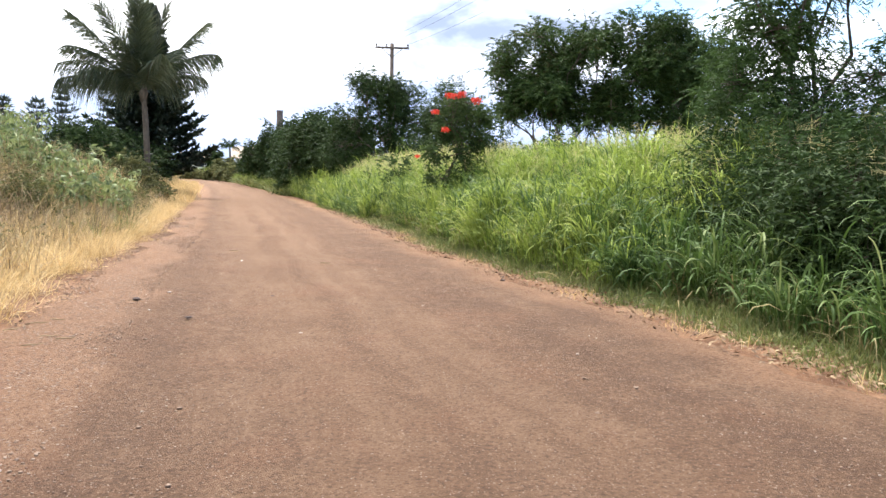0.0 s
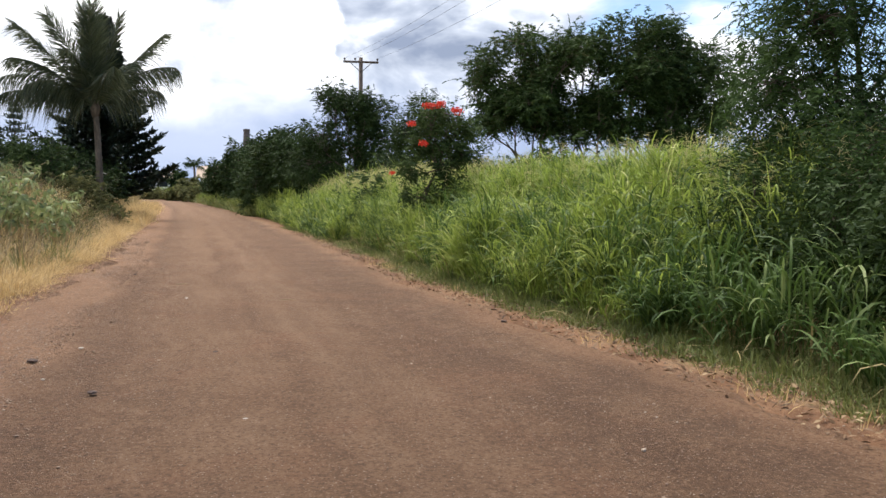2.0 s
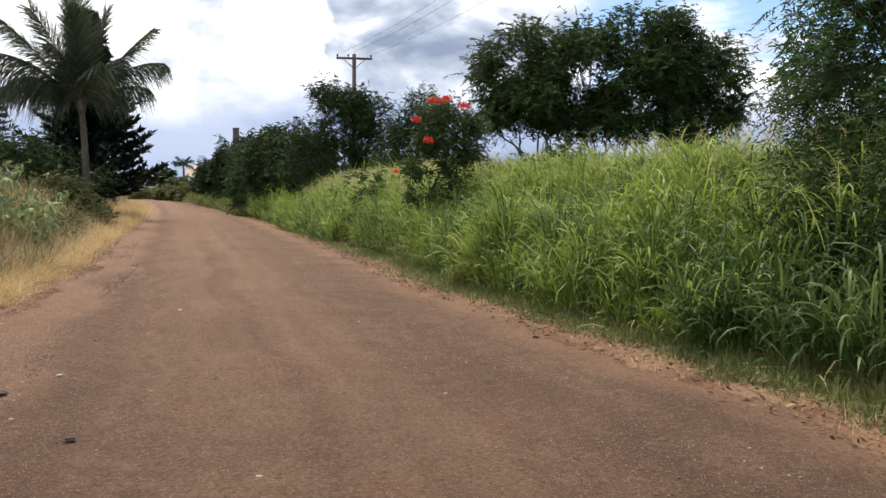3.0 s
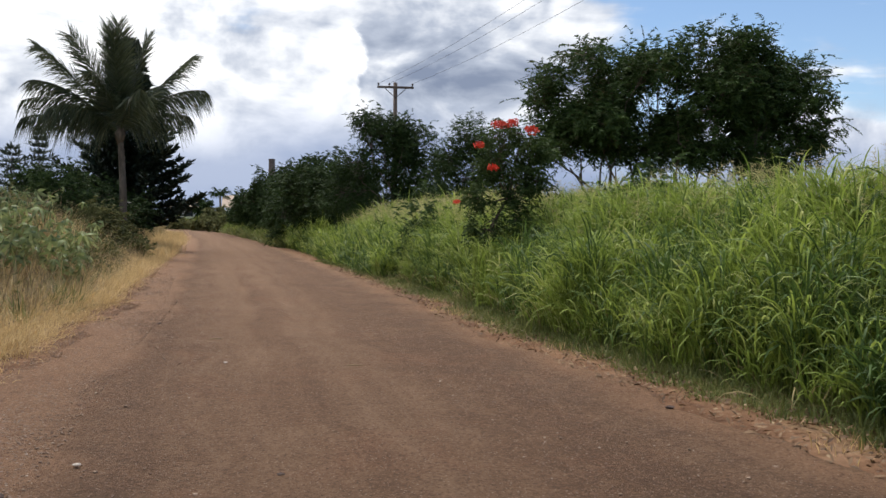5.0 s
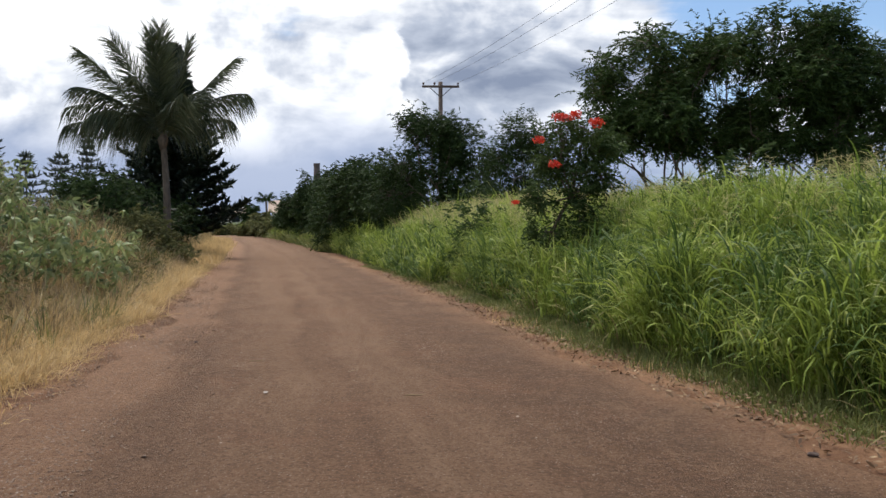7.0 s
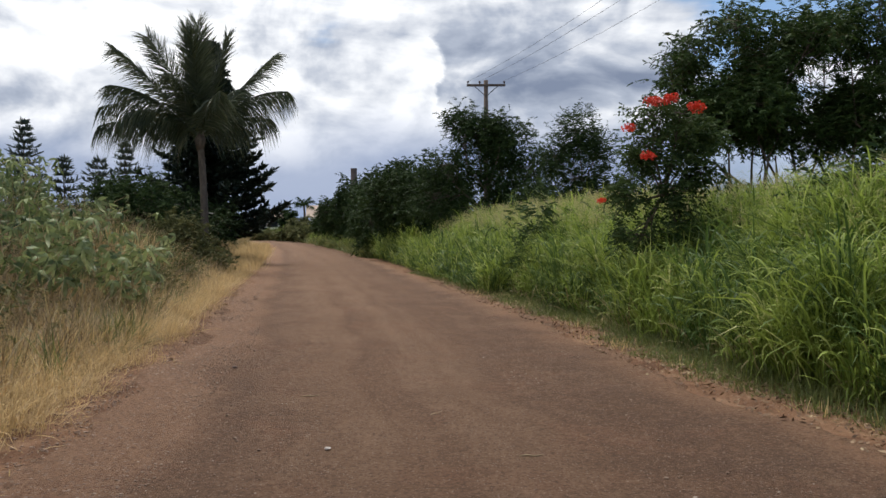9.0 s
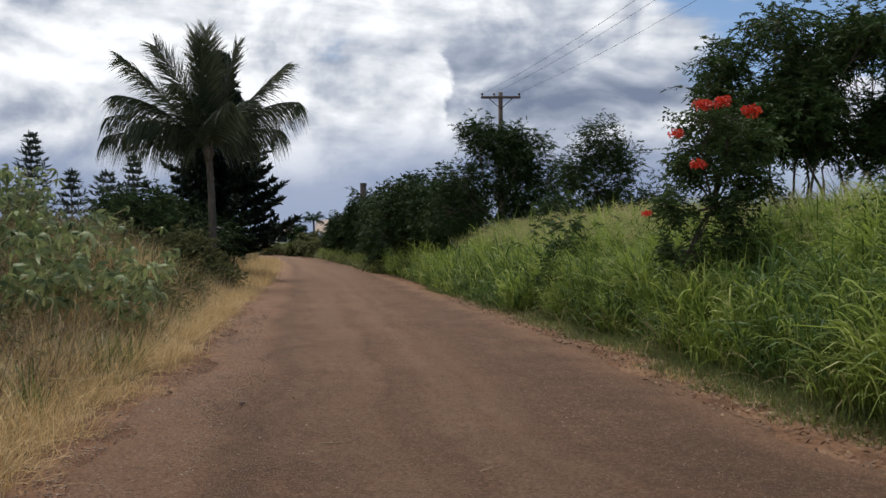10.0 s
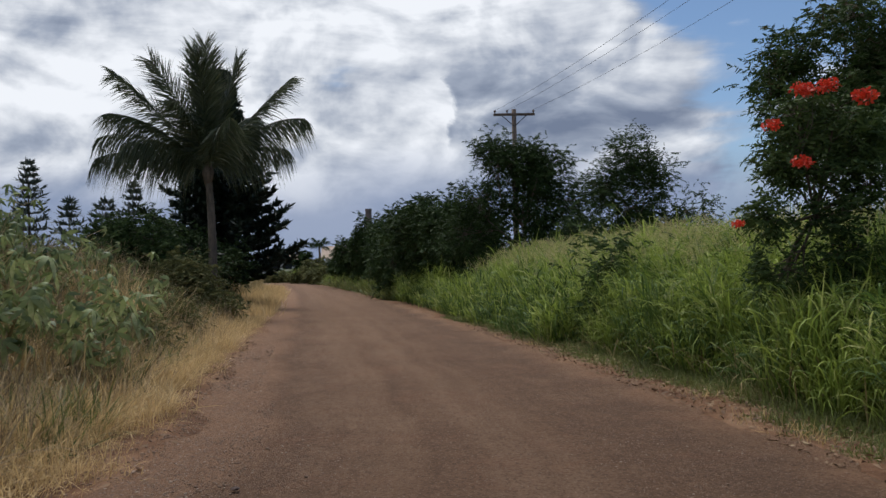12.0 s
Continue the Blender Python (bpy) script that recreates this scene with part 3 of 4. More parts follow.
# feathery trees on the bank
# the last five crown parts are unseen overhead, added to shade the grass
tree("bank_tree", "tall feathery green tree with sparse crown beside the road", (6.3, 13.7), [(-0.7, -0.3, 2.5), (-0.2, 0.1, 2.9), (0.5, 0.2, 2.8), (1.1, -0.4, 2.5), (1.7, 0.1, 2.0)],
     [(-1.1, 0.1, 3.2, 0.8, 0.9, 0.55), (-0.7, -0.6, 4.2, 0.9, 0.9, 0.6), (0.4, 0.4, 4.6, 1.1, 1.0, 0.7), (1.7, -0.2, 4.3, 0.9, 0.8, 0.4), (1.5, -0.9, 2.4, 0.9, 0.9, 0.4),
      (-0.9, 0.9, 2.3, 0.8, 0.8, 0.5), (0.3, -0.9, 2.3, 0.9, 0.7, 0.45), (-0.6, 0.0, 5.6, 1.0, 1.0, 0.6), (-1.6, -0.5, 2.2, 0.6, 0.8, 0.5), (-1.2, -0.9, 3.0, 0.6, 0.7, 0.4), (2.4, 0.5, 3.4, 0.9, 0.9, 0.7), (-0.9, -2.5, 4.7, 1.0, 1.0, 0.5), (0.3, -2.8, 5.1, 1.1, 1.0, 0.5), (-0.5, -1.5, 5.4, 1.0, 0.9, 0.5), (1.5, -2.2, 4.9, 1.1, 1.0, 0.5), (-1.5, -1.8, 4.4, 0.8, 0.8, 0.4)],
     29, 0.058, KOA_NEAR, 8, 15, 0.38, 0.085, 0.026, 0.15, 0.5, 1)
GROUP = "feathery trees on the bank"
for bx, by, h, w, seed in ((3.4, 29.6, 5.5, 0.88, 1), (4.8, 28.6, 5.3, 1.15, 2), (6.7, 28.0, 5.6, 1.2, 3), (8.5, 28.2, 5.0, 1.05, 4)):
    q = np.random.default_rng(seed)
    forks = [(q.uniform(-1.0, 1.0) * w, q.uniform(-0.5, 0.5), h * q.uniform(0.40, 0.58)) for _ in range(6)]
    blobs = [(q.uniform(-1.35, 1.35) * w, q.uniform(-1.0, 1.0), h * (1.02 - 0.56 * q.random() ** 1.3), q.uniform(0.30, 0.62) * w, q.uniform(0.45, 0.75), q.uniform(0.16, 0.32)) for _ in range(20)]
    blobs += [(q.uniform(-0.5, 0.5), 0.0, h * 1.04, 0.6 * w, 0.6, 0.28)]
    tree("bank_tree", "dark green feathery tree with several slender trunks on the bank", (bx, by), forks, blobs, 22, 0.042, KOA, 6, 12, 0.40, 0.11, 0.042, 0.18, 0.25, 1, group=GROUP)

# the flowering tree
tulip = tree("flowering_tree", "small dark green tree with red flower clusters in tall grass", (0.60, 22.9), [(0.0, 0, 2.05)],
             [(-0.20, -0.1, 3.35, 0.32, 0.4, 0.26), (0.25, -0.1, 3.40, 0.34, 0.4, 0.24), (0.40, 0.1, 2.95, 0.42, 0.45, 0.32), (-0.25, -0.1, 2.90, 0.36, 0.4, 0.28), (0.1, 0.0, 2.55, 0.50, 0.45, 0.24), (-0.72, -0.35, 2.02, 0.26, 0.3, 0.13), (-0.45, -0.2, 2.65, 0.2, 0.3, 0.16), (0.62, -0.1, 2.40, 0.30, 0.3, 0.2), (0.25, -0.2, 2.05, 0.42, 0.35, 0.22), (0.72, 0.1, 3.05, 0.2, 0.3, 0.16), (0.15, -0.2, 1.55, 0.50, 0.4, 0.28), (-0.45, -0.3, 1.35, 0.38, 0.35, 0.22), (0.55, -0.1, 1.45, 0.40, 0.35, 0.25)],
             22, 0.045, MID, 5, 10, 0.24, 0.080, 0.034, 0.06, 0.3)


def flower_cluster(at, size):
    """A flat head of many cupped petals."""
    n = 130
    spread = unit(rng.normal(size=(n, 3))) * rng.random((n, 1)) ** 0.5 * [size, size, size * 0.6]
    d = unit(spread / size + rng.normal(size=(n, 3)) * 0.4 + [0, 0, 0.7])
    return strips(np.array(at) + spread, d, 0.34 * size * (0.7 + 0.6 * rng.random(n)), size * 0.36, 0.3, 2, LEAFY)


zt = float(ground_z(0.60, 22.9))
for fx, fy, fz, s in ((0.30, 22.35, 3.80, 0.16), (0.62, 22.4, 3.84, 0.17), (1.02, 22.3, 3.68, 0.18), (-0.08, 22.3, 3.36, 0.14), (0.20, 22.1, 2.88, 0.15), (-0.52, 22.2, 2.18, 0.10), (0.44, 22.5, 3.80, 0.13)):
    tagged(part("flower_head", flower_cluster((fx - 0.60, fy - 22.9, fz - 0.10 - zt), s * 0.8), RED, tulip), "bright orange-red flowers", kind="stuff")

# the darker trees further along
tree("roadside_tree", "dark round-crowned tree in front of the utility pole", (-3.1, 48.0), [(-0.5, 0, 2.2), (0.6, 0.2, 2.0), (0.1, -0.3, 2.6)],
     [(-1.7, 0, 4.0, 1.2, 1.1, 0.8), (-0.4, 0, 5.4, 1.2, 1.1, 0.8), (1.3, 0, 5.2, 0.9, 1.0, 0.7), (2.2, 0.2, 3.8, 1.1, 1.0, 0.9), (0.4, 0, 3.6, 1.4, 1.2, 0.8), (-2.4, 0, 2.4, 1.2, 1.2, 0.9), (-0.2, -0.2, 2.0, 1.5, 1.2, 0.9), (2.0, 0, 2.0, 1.3, 1.2, 0.9), (-1.0, 0.1, 6.0, 0.7, 0.7, 0.4), (0.6, 0.0, 4.6, 0.9, 0.9, 0.6), (0.5, -0.2, 5.7, 0.6, 0.7, 0.4), (0.9, -0.3, 2.9, 0.9, 0.9, 0.7)],
     36, 0.09, DARK, 10, 10, 0.42, 0.135, 0.05, 0.26, 0.3, 1)
tree("slender_tree", "thin wispy tree with upright twigs above the grass bank", (0.5, 40.0), [(-0.3, 0, 2.0), (0.3, 0.1, 2.2)],
     [(-0.7, 0, 3.6, 0.6, 0.6, 0.7), (0.1, 0, 4.5, 0.6, 0.6, 0.8), (0.8, 0, 3.7, 0.6, 0.6, 0.8), (0, 0, 2.8, 1.0, 0.8, 0.8), (-0.5, 0, 1.6, 0.9, 0.8, 0.6), (0.6, 0, 1.8, 1.0, 0.8, 0.7)],
     40, 0.05, DARK, 8, 10, 0.42, 0.12, 0.04, 0.2, 0.0, 1)
GROUP = "dense dark roadside bushes"


def bush(base, w, d, h, mat=DARK, label="dense dark green bush", leaf=0.15, tips=34, nblob=9, group=GROUP, seed=0, category="bush", name="bush", sprays=5, segs=2):
    q = np.random.default_rng(seed + 100)
    blobs = [(q.uniform(-0.6, 0.6) * w, q.uniform(-0.6, 0.6) * d, h * q.uniform(0.22, 0.72), w * q.uniform(0.36, 0.5), d * q.uniform(0.36, 0.5), h * q.uniform(0.2, 0.3)) for _ in range(nblob)]
    return tree(name, label, base, [(-0.15 * w, 0, h * 0.25), (0.15 * w, 0, h * 0.3)], blobs, tips, 0.05, mat, sprays, 9, 0.38, leaf, leaf * 0.45, 0.2, 0.3, segs, group, category)


for i, (bx, by, w, d, h) in enumerate(((-5.9, 52, 2.3, 2.2, 5.2), (-8.0, 57, 2.4, 2.6, 6.0), (-9.7, 63, 2.3, 2.8, 6.6), (-11.5, 69, 2.4, 3.0, 7.0), (-13.6, 76, 2.4, 3.0, 7.8), (-16.2, 84, 2.4, 3.0, 7.4), (-18.8, 91, 2.2, 3.0, 5.8), (-21.0, 97, 1.6, 2.6, 3.6))):
    bush((bx, by), w, d, h, seed=i, leaf=0.19, sprays=9, segs=1, tips=27, label="dense dark green bush spilling towards the dirt road")
for i, (bx, by, w, d, h, mat) in enumerate(((2.4, 41, 2.0, 1.4, 3.7, DARK), (-1.2, 43.5, 1.9, 1.3, 3.1, DARK), (0.6, 40.8, 1.5, 1.0, 2.9, DARK), (3.7, 30.6, 1.4, 0.8, 1.9, DARK), (5.9, 30.2, 1.3, 0.8, 1.5, DARK), (4.8, 34, 2.2, 1.2, 2.0, MID), (1.9, 31.5, 1.5, 1.0, 1.7, MID), (7.5, 33.5, 2.2, 1.2, 1.7, MID), (-1.0, 29.6, 1.0, 0.7, 1.9, MID), (3.0, 20.6, 0.8, 0.6, 1.5, MID))):
    bush((bx, by), w, d, h, mat, "leafy green bush growing in the tall grass", 0.12, 26, 7, "bushes in the grass", 20 + i, segs=1)
for i, (bx, by, w, d, h) in enumerate(((5.2, 11.7, 1.0, 0.9, 2.1), (4.9, 10.4, 0.8, 0.8, 1.7), (4.9, 13.0, 0.8, 0.8, 2.0), (7.0, 12.0, 1.5, 1.0, 1.9), (6.2, 14.8, 1.0, 0.9, 1.8), (5.9, 10.2, 1.2, 0.9, 2.0), (4.5, 9.4, 0.6, 0.6, 1.5), (4.9, 8.9, 0.7, 0.7, 1.7), (4.2, 10.3, 0.6, 0.6, 1.4), (5.6, 9.4, 1.0, 0.8, 2.0), (4.4, 11.6, 0.8, 0.7, 1.6), (5.5, 12.6, 1.2, 0.8, 2.3))):
    bush((bx, by), w, d, h, DARK if i > 5 else KOA_NEAR, "low dark green bush under the feathery tree", 0.065, 26, 9, "bushes under the tree", 40 + i, segs=1)
for i, (bx, by, w, d, h, mat) in enumerate(((-13.1, 37.6, 1.0, 1.0, 1.3, MID_WEED), (-14.2, 37.5, 1.3, 1.1, 1.9, MID_WEED), (-15.8, 39.5, 1.8, 1.5, 2.9, MID), (-18.2, 42, 2.0, 1.6, 2.8, DARK), (-16.6, 46, 2.0, 1.8, 3.6, DARK))):
    bush((bx, by), w, d, h, mat, "leafy bush at the foot of the palm", 0.13, 30, 8, "bushes round the palm", 60 + i, segs=1)

q = np.random.default_rng(31)
for i in range(6):
    y, d = q.uniform(12, 33), q.uniform(1.5, 5.0)
    w, h = q.uniform(0.3, 0.6), q.uniform(0.45, 0.9)
    bush((float(left_edge(y)) - d, y), w, w * 0.9, h, MID_WEED, "low scrubby olive bush among dry weeds", 0.075, 22, 6, "scrub on the dry bank", 120 + i, segs=1)

# ---- conifers ----
def pine(label, base, h, spread, mat, whorl=0.42, needles=26, low=0.06, tuft=0.30, wide=0.10, group="", q=None):
    z = float(ground_z(base[0], base[1]))
    t = thing("pine_tree", label, "pine tree", (base[0], base[1], z), group)
    k = np.linspace(0, 1, 9)
    pts = np.stack([0.05 * np.sin(k * 5), 0.05 * np.cos(k * 4), -0.2 + (h + 0.2) * k], -1)
    part("trunk", tube(pts, 0.22 * (1.04 - k) * h / 12, 8), BARK, t, smooth=True)
    P, Q, B, D, R = [], [], [], [], []
    zz = h * low
    while zz < h * 0.985:
        f = zz / h
        reach = spread * (1 - f) ** 1.02 * (0.85 + 0.3 * rng.random()) + 0.15
        turn = rng.random() * 6.28
        for i in range(7):
            a = turn + i * 6.28 / 7 + rng.normal() * 0.12
            L = reach * rng.uniform(0.7, 1.12)
            s = np.linspace(0, 1, 7)
            r = L * s
            up = L * (-0.06 * s + 0.34 * s ** 2.4) * rng.uniform(0.6, 1.3)
            br = np.stack([r * np.cos(a), r * np.sin(a), zz + up], -1)
            P.extend(br[:-1]), Q.extend(br[1:]), R.extend(0.03 * (1.1 - s[:-1]) * h / 12)
            u = rng.random(int(needles * (0.5 + L / spread)))
            at = np.stack([np.interp(u, s, br[:, j]) for j in range(3)], -1)
            d = np.stack([np.cos(a) * 0.7 + rng.normal(size=len(u)) * 0.55, np.sin(a) * 0.7 + rng.normal(size=len(u)) * 0.55, 0.55 + rng.normal(size=len(u)) * 0.4], -1)
            B.append(at), D.append(d)
        zz += whorl * (1.1 - 0.5 * f)
    tagged(part("branch", cones(P, Q, R, np.array(R) * 0.8, 4), BARK, t), kind="stuff")
    B, D = np.concatenate(B), np.concatenate(D)
    tagged(part("needles", strips(B, D, tuft * (0.6 + 0.8 * rng.random(len(B))), wide, 0.0, 2, LEAFY), mat, t), kind="stuff")
    return t


pine("tall nearly black-green pine behind the coconut palm", (-17.1, 50.0), 10.9, 3.9, NEEDLE, 0.32, 190, 0.09, 0.32, 0.13)
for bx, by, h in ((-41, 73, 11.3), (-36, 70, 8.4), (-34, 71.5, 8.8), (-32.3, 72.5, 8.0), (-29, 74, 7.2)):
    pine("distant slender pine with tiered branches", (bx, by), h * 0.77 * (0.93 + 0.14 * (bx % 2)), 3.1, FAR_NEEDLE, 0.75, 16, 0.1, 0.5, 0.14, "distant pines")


# ---- palm ----
def frond(parent, a, el, L, droop, seed, n=120, leaf=0.92, mat=FROND, twist=0.0, hang=0.6):
    """One feather leaf: azimuth and elevation at the crown, length, sag, turn about its rib, limpness of the leaflets."""
    q = np.random.default_rng(seed)
    s = np.linspace(0, 1, 15)
    out = np.array([math.cos(a), math.sin(a), 0.0])
    e = el - droop * s ** 2.0
    step = np.stack([np.cos(e) * out[0], np.cos(e) * out[1], np.sin(e)], -1) * L / 14
    mid = np.concatenate([[[0, 0, 0]], np.cumsum(step[:-1], 0)])
    rachis = part("frond", tube(mid, 0.042 * (1.06 - s), 5), mat, parent)
    u = np.linspace(0.14, 0.995, n)
    at = np.stack([np.interp(u, s, mid[:, j]) for j in range(3)], -1)
    fw = unit(np.stack([np.interp(u, s, step[:, j]) for j in range(3)], -1))
    lat = unit(np.cross(fw, [0, 0, 1.0]) + 1e-6 * np.array([1.0, 0, 0]))
    lat = lat * math.cos(twist) + np.cross(fw, lat) * math.sin(twist)
    level = np.sqrt(np.clip(1 - fw[:, 2] ** 2, 0, 1))
    Vs = []
    for sg in (1, -1):
        torn = q.random(n) > 0.06
        limp = hang * level * q.uniform(0.7, 1.3, n)
        d = unit(lat * sg * 0.62 + fw * (0.75 + 0.45 * u[:, None] ** 2) + q.normal(size=(n, 3)) * 0.17 + limp[:, None] * [0, 0, -1.0])
        ll = leaf * (0.35 + 0.75 * np.sin(np.pi * (0.10 + 0.78 * u))) * q.uniform(0.55, 1.15, n)
        V = strips(at[torn], d[torn], ll[torn], 0.034, (0.08 + 0.75 * limp)[torn], 3, BLADE, unit(np.cross(d, np.cross(d, [0, 0, 1.0])) + 0.35 * q.normal(size=(n, 3)))[torn])
        Vs.append(V)
    tagged(part("leaflet_fringe", join(*Vs), mat, rachis), kind="stuff")
    return rachis


pz = float(ground_z(-14.4, 41.5))
palm = thing("coconut_palm", "coconut palm with ragged grey-green fronds and a slim trunk", "palm", (-14.4, 41.5, pz))
k = np.linspace(0, 1, 40)
trunk_pts = np.stack([-0.12 * k + 0.10 * np.sin(k * 3), 0 * k, -0.3 + (5.5 - pz + 0.3) * k], -1)
part("trunk", tube(trunk_pts, 0.165 - 0.045 * k + 0.012 * (np.arange(40) % 2) + 0.09 * np.exp(-k * 12), 12), PALM_BARK, palm, "ringed grey trunk")
part("crown_shaft", tube([(-0.1, 0, 4.95 - pz), (-0.1, 0, 5.4 - pz), (-0.1, 0, 6.0 - pz)], [0.13, 0.24, 0.05], 8), PALM_BARK, palm, "fibrous brown crown", smooth=True)
# azimuth 0 is to the right of the walk, 90 is ahead
FRONDS = ((200, 52, 5.2, 0.28, 0.5, 0.35), (205, 45, 4.4, 0.85, 0.3, 0.6), (195, 36, 4.6, 1.1, 0.1, 1.0), (205, 20, 4.3, 0.85, 0.0, 1.1),
          (200, 70, 4.9, 0.35, 1.3, 0.1), (235, 84, 4.9, 0.12, 0.1, 0.1), (275, 78, 4.6, 0.25, 0.0, 0.15), (100, 84, 4.9, 0.10, 0.0, 0.1), (285, 82, 5.0, 0.10, 0.0, 0.1),
          (20, 76, 4.7, 0.05, 0.5, 0.2), (20, 53, 5.1, 0.22, 0.3, 0.5), (18, 46, 4.6, 0.95, 0.1, 0.8), (10, 32, 3.4, 1.0, 0.0, 1.0),
          (255, 66, 3.4, 0.9, 0.0, 0.6), (310, 52, 3.2, 1.0, 0.0, 0.7), (120, 50, 4.4, 1.0, 0.0, 0.8), (70, 56, 4.3, 0.9, 0.0, 0.8), (225, 36, 3.7, 1.4, 0.0, 1.0), (170, 30, 4.4, 1.1, 0.0, 1.0))
for i, (az, el, L, dr, tw, hg) in enumerate(FRONDS):
    f = frond(palm, radians(az), radians(el), L * 0.92, dr, i, 150 if hg > 0.8 else 210, 0.9 if hg > 0.8 else 1.1, FROND, tw, hg)
    f.location = (-0.1, 0, 5.45 - pz)


def small_palm(base, h):
    z = float(ground_z(*base))
    t = thing("palm_tree", "distant small palm above the rooftops", "palm", (*base, z))
    part("trunk", tube([(0, 0, -0.2), (0.1, 0, h * 0.5), (0, 0, h)], [0.2, 0.16, 0.14], 8), PALM_BARK, t, smooth=True)
    for i in range(13):
        f = frond(t, i * 2.4, radians(rng.uniform(5, 75)), 1.6, 0.8, 50 + i, 40, 0.7, DARK)
        f.location = (0, 0, h)


small_palm((-30.7, 124), 3.9)
for i, (bx, by, w, d, h) in enumerate(((-32.8, 123, 1.5, 1.5, 4.0), (-33.5, 115, 2.8, 1.5, 1.2), (-29.0, 109, 2.0, 1.6, 1.6), (-26.0, 103, 1.8, 1.8, 2.0), (-39, 121, 3.0, 1.5, 1.2), (-29.6, 117, 1.7, 1.4, 2.2))):
    bush((bx, by), w, d, h, DARK if i == 0 else MID_WEED, "far rounded bush by the road's bend", 0.3, 20, 7, "far bushes", 80 + i, sprays=4, segs=1)


# ---- pole, wires, buildings ----
def utility_pole(at, top):
    z = float(ground_z(*at))
    t = thing("utility_pole", "weathered wooden utility pole with a single crossarm", "utility pole", (*at, z))
    h = top - z
    part("post", tube([(0, 0, -0.3), (0, 0, h * 0.5), (0, 0, h + 0.25)], [0.19, 0.16, 0.13], 12), POLE_WOOD, t, smooth=True)
    arm = part("crossarm", box_bm(-1.2, -0.17, h - 0.14, 1.2, -0.06, h, 0.012), POLE_WOOD, t)
    for s in (-1, 1):
        part("brace", cones([(s * 0.75, -0.12, h - 0.1)], [(s * 0.02, -0.14, h - 0.75)], 0.025, 0.025, 6), WIRE, t)
    for x in (-1.12, -0.4, 1.12):
        part("insulator", tube([(x, -0.115, h - 0.01), (x, -0.115, h + 0.06), (x, -0.115, h + 0.10), (x, -0.115, h + 0.17), (x, -0.115, h + 0.2)], [0.02, 0.03, 0.075, 0.06, 0.02], 8), CERAMIC, arm, smooth=True)
    return t


P1, P2 = (-3.36, 60.3, 10.75), (12.0, 10.0, 11.4)
pole = utility_pole(P1[:2], P1[2])
pole2 = utility_pole(P2[:2], P2[2])
pole2.rotation_euler[2] = pole.rotation_euler[2] = radians(6)
for x in (-1.12, -0.4, 1.12):
    s = np.linspace(0, 1, 41)[:, None]
    pts = np.array(P1) + [x, -0.1, 0.18] + (np.array(P2) - P1) * s - np.array([0, 0, 0.9]) * 4 * s * (1 - s)
    w = part("power_line", tube(pts, 0.007, 5), WIRE)
    tagged(w, "thin dark overhead power line between wooden poles", "power line", "overhead power lines")

cz = float(ground_z(-47, 250))
stack = thing("chimney", "distant grey masonry smokestack rising above the trees", "chimney", (-47, 250, cz))
bm = bmesh.new()
bmesh.ops.create_cone(bm, segments=16, radius1=1.5, radius2=0.88, depth=19.0, cap_ends=True, matrix=Matrix.Translation((0, 0, 9.4)))
part("shaft", bm, CHIMNEY, stack)
bm = bmesh.new()
bmesh.ops.create_cone(bm, segments=16, radius1=0.98, radius2=0.98, depth=0.7, cap_ends=True, matrix=Matrix.Translation((0, 0, 18.7)))
part("rim", bm, CHIMNEY, stack)


def house(at, turn, w, d, wall_h, ridge, label):
    z = float(ground_z(*at))
    t = thing("house", label, "house", (*at, z))
    t.rotation_euler[2] = radians(turn)
    bm = box_bm(-w / 2, -d / 2, -0.3, w / 2, d / 2, wall_h)
    part("wall", bm, WALL, t)
    bm = bmesh.new()
    o = 0.6
    vs = [bm.verts.new(p) for p in ((-w / 2 - o, -d / 2 - o, wall_h - 0.15), (w / 2 + o, -d / 2 - o, wall_h - 0.15), (w / 2 + o, d / 2 + o, wall_h - 0.15), (-w / 2 - o, d / 2 + o, wall_h - 0.15), (-w / 2 - o, 0, ridge), (w / 2 + o, 0, ridge))]
    for f in ((0, 1, 5, 4), (2, 3, 4, 5), (0, 4, 3), (1, 2, 5), (3, 2, 1, 0)):
        bm.faces.new([vs[i] for i in f])
    part("roof", bm, ROOF, t, "tan pitched roof")
    for x in (-w * 0.28, w * 0.22):
        win = part("window", box_bm(x - 0.7, -d / 2 - 0.05, 0.9, x + 0.7, -d / 2 + 0.02, 2.1), WALL, t)
        part("pane", box_bm(x - 0.6, -d / 2 - 0.065, 1.0, x + 0.6, -d / 2 - 0.04, 2.0), PANE, win)


house((-30.6, 138), 12, 5.0, 6, 2.6, 4.4, "low off-white house with a tan pitched roof")
house((-38.6, 134), 12, 3.6, 5, 2.4, 3.3, "small off-white outbuilding at the road's bend")

def clumps(pts, d, share, contrast, scale):
    """Leaves gaps between clumps."""
    keep = rng.random(len(d)) < share + contrast * waves(pts[:, 0] + 2, pts[:, 1] - 4, scale)
    return pts[keep], d[keep]


